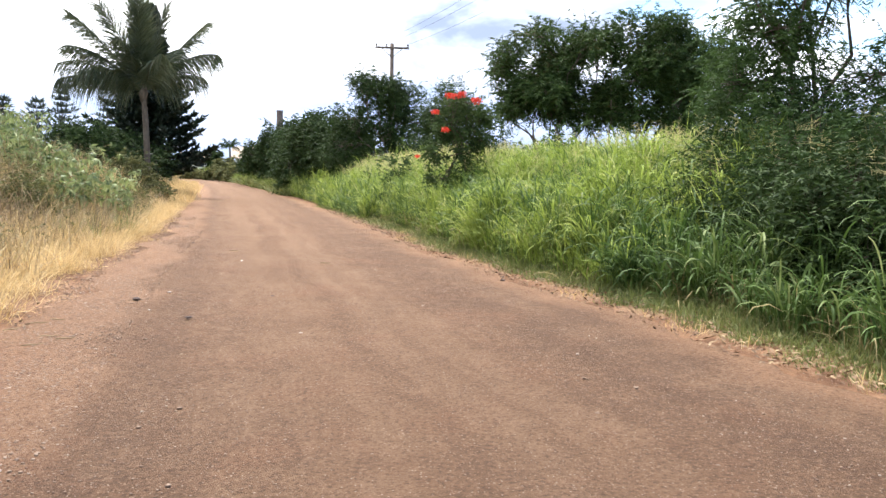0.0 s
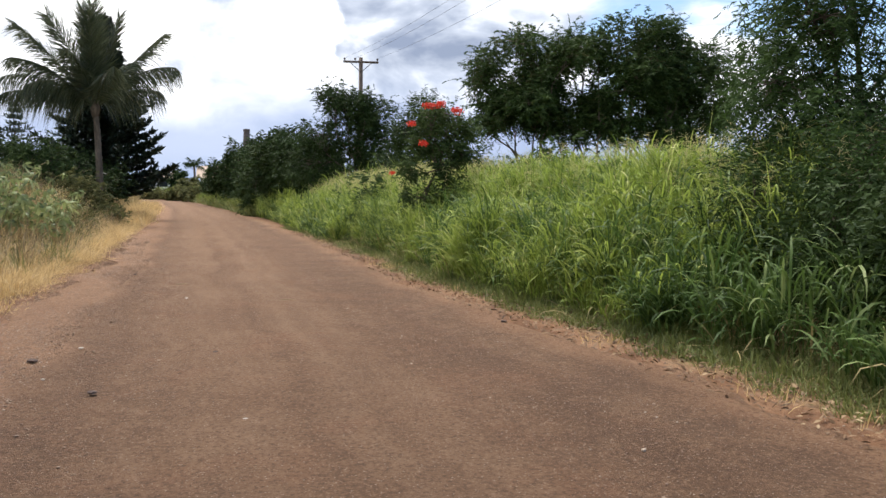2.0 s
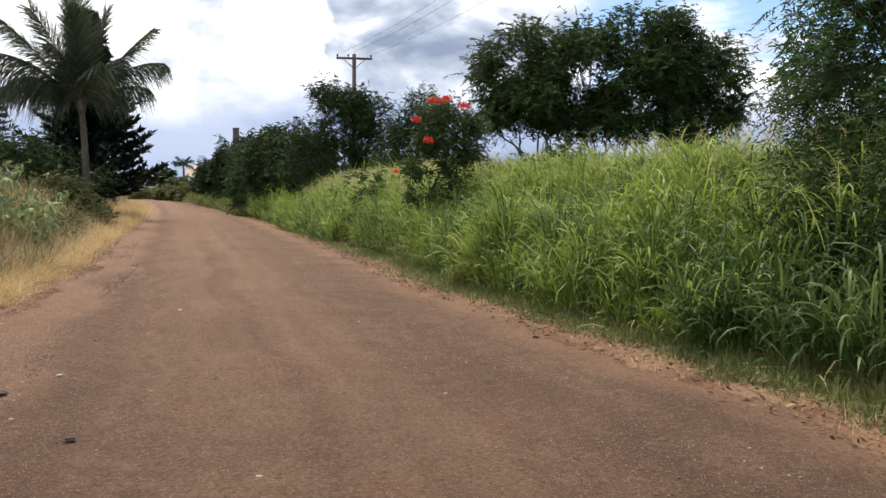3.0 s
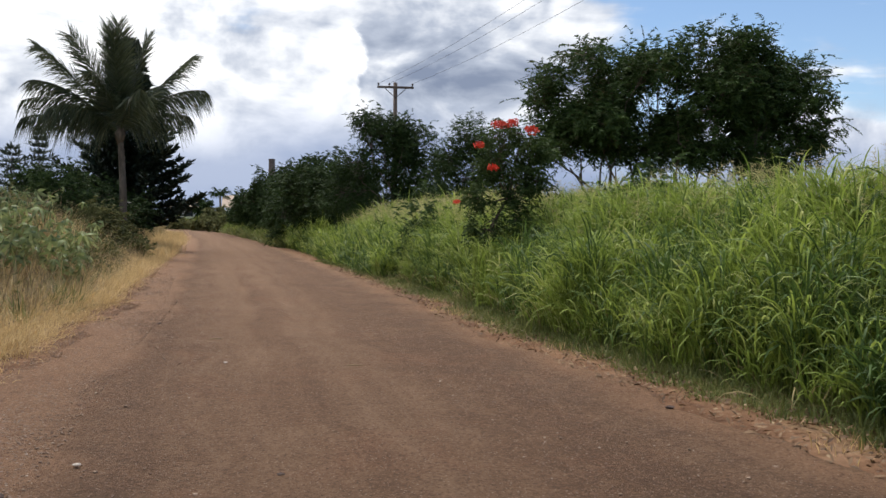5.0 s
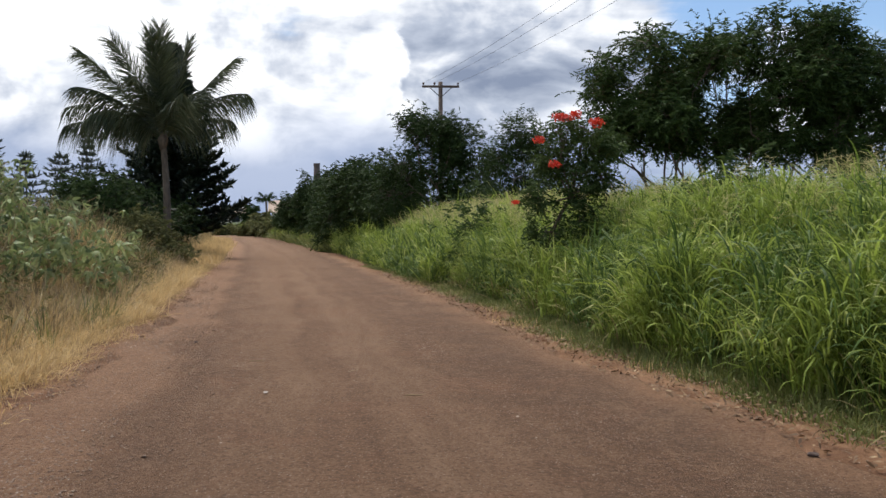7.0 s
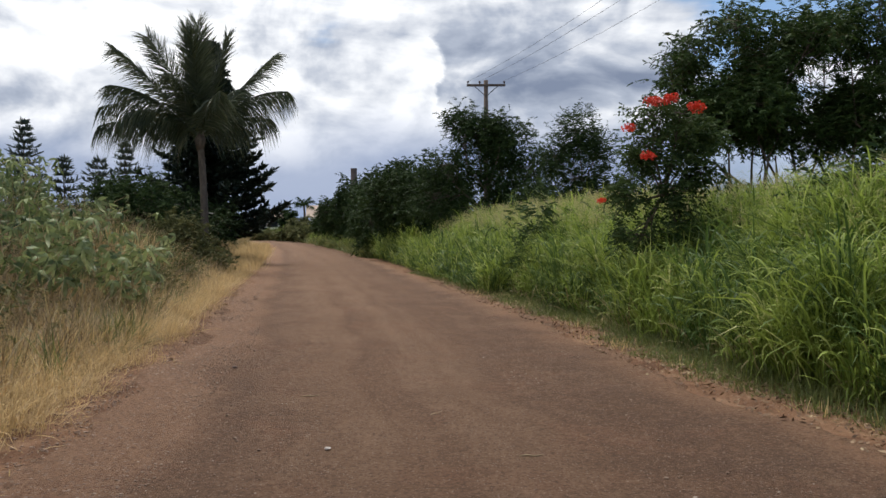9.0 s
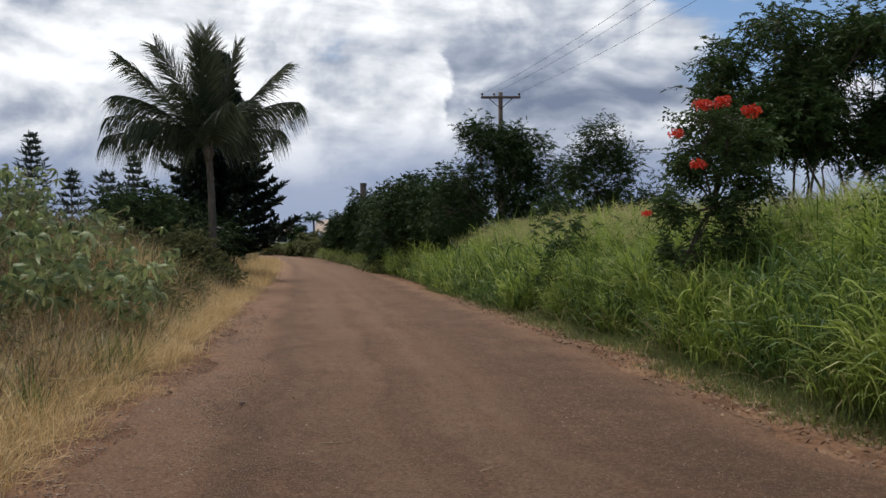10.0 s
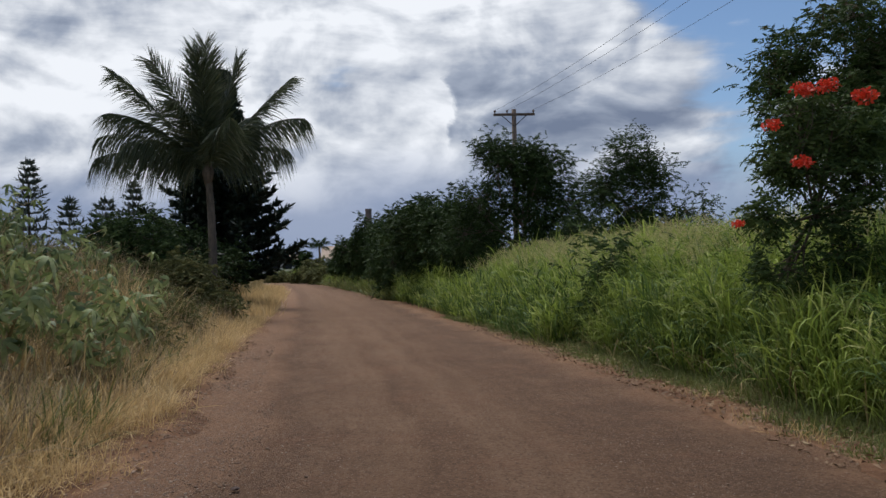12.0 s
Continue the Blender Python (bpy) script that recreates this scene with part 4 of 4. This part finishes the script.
# ---- grass on the bank ----
# broad deep blades by the tree, its shade also put into their colour
pts, d = scatter(560, 4.5, 12, 0.95, 5.0)
keep = (d < 1.5) | (pts[:, 1] < 7.5) | (rng.random(len(d)) < 0.4)
pts, d = pts[keep], d[keep]
size = np.clip((1 - 0.28 * smooth((d - 1.5) / 1.5)) * (0.30 + 0.70 * smooth((d - 0.8) / 1.0)) * (1.0 + 0.30 * waves(pts[:, 0], pts[:, 1])) + 0.12 * rng.normal(size=len(d)), 0.25, 1.3)
stuff("tall_grass", "long drooping guinea grass with broad blades by the tree", "grass", join(leafy_grass(pts, 40, 0.23, 1.0, 0.78, 0.026, size, 6), culms(pts, 4, 0.22, 1.1, size)), GUINEA_DEEP_SHADED)
pts, d = scatter(2900, 11.5, 30, 0.9, 5.1)
lump = 0.6 * waves(pts[:, 0], pts[:, 1], 1.15) + 0.4 * waves(pts[:, 0] + 3, pts[:, 1] + 1, 0.5)
keep = rng.random(len(d)) < 0.72 + 0.95 * lump
pts, d, lump = pts[keep], d[keep], lump[keep]
size = np.clip((0.30 + 0.70 * smooth((d - 0.75) / 0.55)) * (1.0 + 0.85 * lump) + 0.10 * rng.normal(size=len(d)), 0.22, 1.4)
# hollows between clumps take the grass with shade in its colour
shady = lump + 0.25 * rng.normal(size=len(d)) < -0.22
shady_at, shady_size = pts[shady], np.clip(size[shady] * 1.25, 0.25, 1.2)
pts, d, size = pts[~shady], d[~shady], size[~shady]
stuff("tall_grass", "guinea grass in the bank's hollows, shade put into its colour", "grass", join(leafy_grass(shady_at, 32, 0.22, 1.1, 0.72, 0.026, shady_size, 5), tufts(shady_at, 4, 0.12, 1.45, 0.020, 0.22, 1.7, 4, BLADE, shady_size), culms(shady_at, 4, 0.24, 1.2, shady_size)), GUINEA_DEEP_SHADED)
stuff("tall_grass", "tall bright green guinea grass arching over the bank", "grass", join(leafy_grass(pts, 36, 0.22, 1.1, 0.60, 0.023, size, 5), tufts(pts, 7, 0.11, 1.45, 0.017, 0.28, 2.1, 5, BLADE, size), culms(pts, 3, 0.24, 1.2, size)), GUINEA)
pts, d = scatter(2300, 4.5, 34, 4.4, 9.5)
size = (0.8 + 0.3 * rng.random(len(d))) * (1 + 0.2 * waves(pts[:, 0], pts[:, 1]))
stuff("tall_grass", "tall green grass along the crest of the bank", "grass", join(leafy_grass(pts, 12, 0.26, 1.0, 0.58, 0.023, size, 4), tufts(pts, 6, 0.12, 1.35, 0.016, 0.2, 1.4, 4, BLADE, size), culms(pts, 3, 0.25, 1.2, size)), GUINEA)
pts, d = scatter(4200, 29.5, 62, 0.5, 6.0)
lump = 0.6 * waves(pts[:, 0], pts[:, 1], 1.3) + 0.4 * waves(pts[:, 0] + 3, pts[:, 1] + 1, 0.55)
keep = (rng.random(len(d)) < 0.70 + 0.9 * lump) & ((pts[:, 1] < 46) | (d < 2.0))
pts, d, lump = pts[keep], d[keep], lump[keep]
size = np.clip((0.35 + 0.65 * smooth((d - 0.45) / 0.6)) * (1.0 + 0.7 * lump) + 0.10 * rng.normal(size=len(d)), 0.2, 1.45)
# low lumps here get the shade-coloured grass as well
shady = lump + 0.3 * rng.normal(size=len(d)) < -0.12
for part_of, mat, tint in ((shady, GUINEA_DEEP_SHADED, "shade-darkened green"), (~shady, GUINEA, "bright green")):
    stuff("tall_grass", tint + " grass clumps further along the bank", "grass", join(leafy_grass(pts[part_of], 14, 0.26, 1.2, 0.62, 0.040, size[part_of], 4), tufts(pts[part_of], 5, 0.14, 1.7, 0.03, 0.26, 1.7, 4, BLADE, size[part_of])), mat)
pts, d = scatter(2400, 62, 124, 0.6, 6.0)
stuff("tall_grass", "far grassy verge at the bend of the road", "grass", tufts(pts, 7, 0.3, 1.2, 0.11, 0.3, 1.2, 2), GUINEA)
pts, d = clumps(*scatter(1500, 60, 118, 0.2, 1.8), 0.5, 0.9, 0.4)
stuff("tall_grass", "light green grass mounds before the dark roadside bushes", "grass", tufts(pts, 16, 0.35, 1.35, 0.07, 0.5, 1.5, 3, BLADE, np.clip(0.5 + 0.45 * d, 0, 1.2)), SHORT)
pts, d = scatter(170, 4.5, 32, 0.9, 1.9)
stuff("dead_grass", "withered straw-coloured blades hanging at the foot of the grass", "grass", tufts(pts, 8, 0.12, 0.8, 0.016, 0.6, 2.2, 5, BLADE), GUINEA_DRY)
pts, d = scatter(9000, 4.5, 45, 0.05, 1.4)
keep = 0.8 * waves(pts[:, 0], pts[:, 1], 0.8) + d * 1.5 > 0.45
pts, d = pts[keep], d[keep]
stuff("short_grass", "short sparse grass along the road's edge", "grass", tufts(pts, 11, 0.07, 0.20, 0.010, 0.7, 1.2, 3, BLADE, 0.4 + 0.9 * d), SHORT)
pts, d = scatter(1000, 4.5, 40, -0.05, 0.6)
keep = waves(pts[:, 0] + 5, pts[:, 1], 0.8) > 0.5
stuff("dry_grass", "flattened dry straw along the road's edge", "grass", tufts(pts[keep], 9, 0.10, 0.20, 0.008, 1.1, 0.6, 2, BLADE), STRAW)
spot = np.array([0.60, 22.3, 0.0]) + np.random.default_rng(8).normal(size=(46, 3)) * [0.45, 0.28, 0.0]
spot[:, 2] = ground_z(spot[:, 0], spot[:, 1])
stuff("tall_grass", "tall green grass round the flowering tree", "grass", join(leafy_grass(spot, 27, 0.20, 1.1, 0.55, 0.028, np.full(46, 1.0), 5), tufts(spot, 9, 0.10, 1.5, 0.020, 0.22, 1.5, 4, BLADE, np.full(46, 1.0))), GUINEA)
pts, d = scatter(420, -9, 4.5, 0.6, 6.0)
stuff("tall_grass", "green grass on the bank beside the start of the walk", "grass", tufts(pts, 26, 0.25, 1.0, 0.03, 0.4, 1.4, 3, BLADE, np.clip(0.4 + 0.35 * d, 0, 1)), GUINEA)
pts, d = scatter(700, -9, 7, 0.3, 7.0, "left")
stuff("dry_grass", "dry grass on the verge beside the start of the walk", "grass", tufts(pts, 16, 0.25, 0.6, 0.02, 0.6, 1.2, 2, BLADE, np.clip(0.25 + 0.3 * d, 0, 1.0) * np.where(pts[:, 1] > 2.0, 0.5, 1.0)), STRAW)
# seed heads over the crest
pts = np.concatenate([scatter(2400, 6, 60, 2.2, 8.0)[0], scatter(1700, 25, 45, 2.0, 6.0)[0]])
n = len(pts)
pts = pts + rng.normal(size=(n, 3)) * [0.2, 0.2, 0]
way = rng.normal(size=(n, 3)) * 0.12 + [0, 0, 1.0]
stem = strips(pts, way, 1.55 + 0.45 * rng.random(n), 0.006, 0.03, 3, STALK)
tip = stem[0].reshape(n, 8, 3)[:, 6]
hair = np.repeat(tip, 18, 0)
hair[:, 2] -= rng.random(len(hair)) * 0.35
hairs = strips(hair, rng.normal(size=(len(hair), 3)) * [1, 1, 0.5] + [0, 0, 0.7], 0.16, 0.006, 0.25, 1, STALK)
stuff("grass_seed_heads", "hazy tan seed heads above the tall grass", "grass", join(stem, hairs), SEED)

# ---- the dry left verge ----


pts, d = scatter(6000, 3, 42, 0.0, 1.7, "left")
size = np.clip(0.35 + 0.75 * d, 0, 1.0) * (1 + 0.45 * waves(pts[:, 0], pts[:, 1], 0.6) + 0.7 * waves(pts[:, 1], pts[:, 0], 0.27)) * (0.35 + 0.65 * smooth((pts[:, 1] - 8.5) / 6))
keep = (d > np.where(pts[:, 1] > 12.5, 0.08, 0.45) + 0.42 * waves(pts[:, 0], pts[:, 1], 0.7)) & (rng.random(len(d)) < 0.62 + 0.8 * waves(pts[:, 0], pts[:, 1] + 9, 0.45))
pts, size = pts[keep], size[keep]
stuff("dry_grass", "bleached straw-yellow dry grass beside the road", "grass", tufts(pts, 13, 0.10, 0.48, 0.007, 0.95, 1.5, 3, BLADE, np.clip(size, 0.15, 1.5)), STRAW)
pts, d = scatter(420, 5, 40, 0.2, 2.5, "left")
stuff("dry_tussocks", "bleached tussocks of dry grass flopping towards the road", "grass", tufts(pts, 90, 0.13, 0.62, 0.007, 0.85, 2.0, 4, BLADE, 0.45 + 0.75 * rng.random(len(d))), STRAW)
pts, d = clumps(*scatter(2300, 6, 40, 0.9, 3.8, "left"), 0.35, 1.3, 0.6)
stuff("dry_grass", "pale seeding dry grass among the weeds", "grass", tufts(pts, 13, 0.10, 0.75, 0.009, 0.5, 0.9, 2, BLADE, 0.5 + 0.6 * rng.random(len(d))), STRAW)
pts, d = scatter(1400, 42, 90, 0.0, 2.0, "left")
stuff("dry_grass", "dry grass along the far road's edge", "grass", tufts(pts, 7, 0.2, 0.7, 0.03, 0.5, 1.0, 2), STRAW)
pts, d = clumps(*scatter(6000, 7, 46, 1.0, 11.0, "left"), 0.42, 1.2, 0.6)
stuff("weeds", "tangled olive-green weeds on the dry bank", "weeds", tufts(pts, 9, 0.12, 1.35, 0.018, 0.5, 1.3, 3, BLADE, (0.5 + 0.5 * rng.random(len(d))) * np.clip(0.45 + 0.3 * d, 0, 1) * (1 + 0.25 * waves(pts[:, 0], pts[:, 1]))), WEED)
pts, d = scatter(3400, 7, 46, 1.0, 10.0, "left")
stuff("dead_stalks", "dead brown weed stalks on the bank", "weeds", tufts(pts, 6, 0.12, 1.45, 0.013, 0.35, 0.5, 3, STALK, (0.45 + 0.6 * rng.random(len(d))) * np.clip(0.5 + 0.2 * d, 0, 1)), TWIGGY)
pts, d = scatter(850, 8, 46, 1.3, 10.0, "left")
pts[:, 2] += rng.random(len(d)) * np.clip(0.25 + 0.2 * d, 0, 1.2)
stuff("weed_leaves", "small dull green leaves of scrubby weeds on the bank", "weeds", foliage(pts, unit(rng.normal(size=(len(d), 3)) + [0, 0, 0.8]), 4, 8, 0.3, 0.08, 0.034, 0.14, 0.1, 1), MID_WEED)
pts, d = clumps(*scatter(3600, 7, 40, 0.7, 5.5, "left"), 0.4, 1.2, 0.45)
pts[:, 2] += 0.25 * rng.random(len(d))
stuff("dry_brush", "tangled dry brown twigs between straw and weeds", "dry brush", tufts(pts, 12, 0.14, 0.85, 0.009, 0.95, 1.1, 3, STALK, 0.5 + 0.6 * rng.random(len(d))), TWIGGY)
pts, d = scatter(360, 14, 30, 0.7, 1.6, "left")
keep = waves(pts[:, 0], pts[:, 1]) > 0.45
stuff("green_tufts", "yellowish green grass tufts among the straw", "grass", tufts(pts[keep], 16, 0.07, 0.7, 0.014, 0.45, 1.2, 4), SHORT)
pts, d = scatter(1500, 46, 110, 2.0, 14.0, "left")
stuff("weeds", "far weeds along the road", "weeds", tufts(pts, 8, 0.3, 1.3, 0.06, 0.3, 1.0, 2), WEED)


spot = np.array([(-11.2 + dx, 28.0 + dy, 0.0) for dx in (-0.5, -0.1, 0.3) for dy in (-0.4, 0.0, 0.5)])
spot[:, 2] = ground_z(spot[:, 0], spot[:, 1])
stuff("tall_dry_grass", "tall pale feathery dry grass plume on the bank", "grass", tufts(spot, 60, 0.14, 1.6, 0.010, 0.25, 0.7, 4), STRAW)


def lobed_leaf():
    """A drooping leaf with five broad fingers."""
    a = np.radians([-110, -58, 0, 58, 110])
    d = np.stack([np.cos(a), np.sin(a), 0 * a - 0.1], -1)
    L = np.array([0.6, 0.9, 1.1, 0.9, 0.6])
    return sheet("leaf", *strips(np.zeros((5, 3)), d, L, 0.32, 0.75, 3, LEAFY, np.stack([-np.sin(a), np.cos(a), 0 * a], -1)))


LEAF_MESH = lobed_leaf()
LEAF_MESH.materials.append(BROAD)


def leaf_pose(p, a, pitch, s):
    return Matrix.Translation(p) @ Matrix.Rotation(a, 4, "Z") @ Matrix.Rotation(pitch, 4, "Y") @ Matrix.Scale(s, 4)


LV = np.empty(len(LEAF_MESH.vertices) * 3, np.float32)
LEAF_MESH.vertices.foreach_get("co", LV)
LV = LV.reshape(-1, 3)
LF = np.array([p.vertices[:] for p in LEAF_MESH.polygons])


def broadleaf(at, h, single, stems=4, per=11, size=0.22):
    z = float(ground_z(*at))
    t = thing("broadleaf_plant", "tall weed with drooping lobed green leaves on bare stems", "plant", (*at, z), "broadleaf weeds on the bank")
    merged = []
    for _ in range(stems):
        lean = rng.normal(size=2) * 0.28
        hh = h * rng.uniform(0.65, 1.05)
        s = np.linspace(0, 1, 6)
        pts = np.stack([lean[0] * hh * s ** 1.3, lean[1] * hh * s ** 1.3, -0.08 + (hh + 0.08) * s], -1)
        part("stem", tube(pts, 0.016 * (1.15 - s), 5), WEED, t)
        P, Q = [], []
        for i in range(per):
            f = 1.0 - 0.55 * ((i + rng.random()) / per) ** 1.5
            p = np.array([np.interp(f, s, pts[:, j]) for j in range(3)])
            a = i * 2.4 + rng.random()
            q = p + np.array([math.cos(a), math.sin(a), 0.5]) * size * rng.uniform(0.7, 1.4)
            P.append(p), Q.append(q)
            m = leaf_pose(Vector(q), a + rng.normal() * 0.5, rng.uniform(0.1, 1.7), size * rng.uniform(0.55, 1.25)) @ Matrix.Rotation(rng.normal() * 0.5, 4, "X")
            if single:
                part("leaf", LEAF_MESH, None, t).matrix_local = m
            else:
                M = np.array(m)
                merged.append((LV @ M[:3, :3].T + M[:3, 3], LF))
        tagged(part("foliage_stalk", cones(P, Q, 0.005, 0.004, 3), WEED, t), kind="stuff")
    if merged:
        part("leaves", join(*merged), BROAD, t)


for bx, by, h in ((-8.3, 21.9, 1.1), (-8.9, 20.6, 1.3), (-9.8, 22.8, 1.5), (-10.6, 20.9, 1.5), (-9.4, 24.8, 1.2)):
    broadleaf((bx, by), h * 1.15, True, 5, 9, 0.20)
q = np.random.default_rng(5)
for i in range(14):
    y = q.uniform(13, 37)
    d = q.uniform(2.0, 9.5)
    broadleaf((float(left_edge(y)) - d, y), q.uniform(0.9, 1.7) * (0.65 + 0.06 * d), False, 5, 5, 0.19)

for i in range(7):
    y, d = q.uniform(19, 31), q.uniform(2.0, 5.0)
    broadleaf((float(left_edge(y)) - d, y), q.uniform(1.2, 1.7), False, 5, 6, 0.20)
# a tall stand along the top of the bank
for i in range(16):
    y, d = q.uniform(18, 31), q.uniform(4.2, 8.0)
    broadleaf((float(left_edge(y)) - d, y), q.uniform(1.4, 2.1), False, 5, 6, 0.20)

# ---- on the road ----


def pebbles(n, y0, y1, u0, u1, s0, s1):
    y = q.uniform(y0, y1, n)
    u = q.uniform(u0, u1, n)
    l, r = left_edge(y), right_edge(y)
    s = s0 + (s1 - s0) * q.random(n) ** 3
    c = np.stack([l + (r - l) * u, y, 0.018 + 0.1 * s], -1)
    corners = np.array([(x, yy, zz) for zz in (-1, 1) for x, yy in ((-1, -1), (1, -1), (1, 1), (-1, 1))], float)
    V = c[:, None] + corners[None] * s[:, None, None] * 0.5 * q.uniform(0.5, 1.0, (n, 8, 3)) * [1, 1, 0.5]
    F = np.array([(0, 3, 2, 1), (4, 5, 6, 7), (0, 1, 5, 4), (1, 2, 6, 5), (2, 3, 7, 6), (3, 0, 4, 7)])
    return V.reshape(-1, 3), (np.arange(n)[:, None, None] * 8 + F[None]).reshape(-1, 4)


stuff("gravel", "loose reddish and pale gravel scattered over the road", "gravel", join(pebbles(16000, 1.5, 20, 0.0, 1.0, 0.006, 0.017), pebbles(6000, 3, 28, -0.06, 0.10, 0.008, 0.03)), PEBBLE)


stuff("gravel", "pale loose gravel along the dry shoulder of the road", "gravel", join(pebbles(12000, 3, 22, 0.0, 0.17, 0.007, 0.024), pebbles(1400, 22, 34, 0.0, 0.13, 0.015, 0.04), pebbles(300, 3, 20, 0.15, 0.9, 0.012, 0.035)), PALE_PEBBLE)


def litter(n, y0, y1, d0, d1, edge, size):
    p, d = scatter(n, y0, y1, d0, d1, edge)
    p[:, 2] += 0.03 + 0.03 * rng.random(n)
    way = rng.normal(size=(n, 3)) * [1, 1, 0.25]
    return strips(p, way, size * (0.5 + rng.random(n)), size * 0.4, 0.2, 2, LEAFY, unit(np.cross(unit(way), rng.normal(size=(n, 3)) * 0.4 + [0, 0, 1.0])))


stuff("leaf_litter", "dead brown leaves and twigs along the foot of the grass", "leaf litter", join(litter(3800, 4, 36, -0.30, 0.8, "right", 0.065), litter(3800, 4, 36, -0.15, 1.1, "right", 0.045), litter(700, 4, 34, -0.2, 1.6, "left", 0.07)), LITTER)


def stone(at, s, mat, label):
    bm = bmesh.new()
    bmesh.ops.create_icosphere(bm, subdivisions=2, radius=s / 2)
    for v in bm.verts:
        v.co += v.co.normalized() * s * 0.2 * noise.noise(v.co * 2.5 / s + Vector((*at, 0)) * 3)
        v.co.z *= 0.35
    ob = part("stone", bm, mat)
    ob.location = (at[0], at[1], 0.03 + s * 0.1)
    tagged(ob, label, "stone", "loose stones on the road")


for x, y, s in ((-3.5, 9.73, 0.09), (-2.54, 8.54, 0.08), (-2.0, 10.2, 0.05), (1.0, 12.2, 0.08), (-5.2, 17.85, 0.07)):
    stone((x, y), s, STONE, "small dark stone lying on the dirt road")
for x, y, s in ((-3.32, 10.37, 0.055), (-1.26, 7.8, 0.04), (-3.34, 14.33, 0.05), (-3.1, 9.0, 0.035)):
    stone((x, y), s, PALE_STONE, "small pale stone lying on the dirt road")
for x, y, a in ((-3.92, 16.2, 0.3), (-1.9, 14.2, 0.1), (-2.66, 15.5, 1.0), (-3.86, 8.09, 0.3), (-3.78, 8.29, -0.2), (-3.43, 7.05, 0.6), (-3.47, 7.44, 0.1), (-3.28, 7.35, 0.4), (-3.95, 7.72, 0.9)):
    tw = part("twig", tube([(-0.08, 0, 0.0), (-0.02, 0.008, 0.004), (0.03, -0.006, 0.0), (0.09, 0.01, 0.006)], [0.004, 0.006, 0.005, 0.003], 6), TWIGGY)
    tw.location, tw.rotation_euler[2] = (x, y, 0.036), a
    tagged(tw, "short broken brown twig lying on the road", "twig", "twigs on the road")
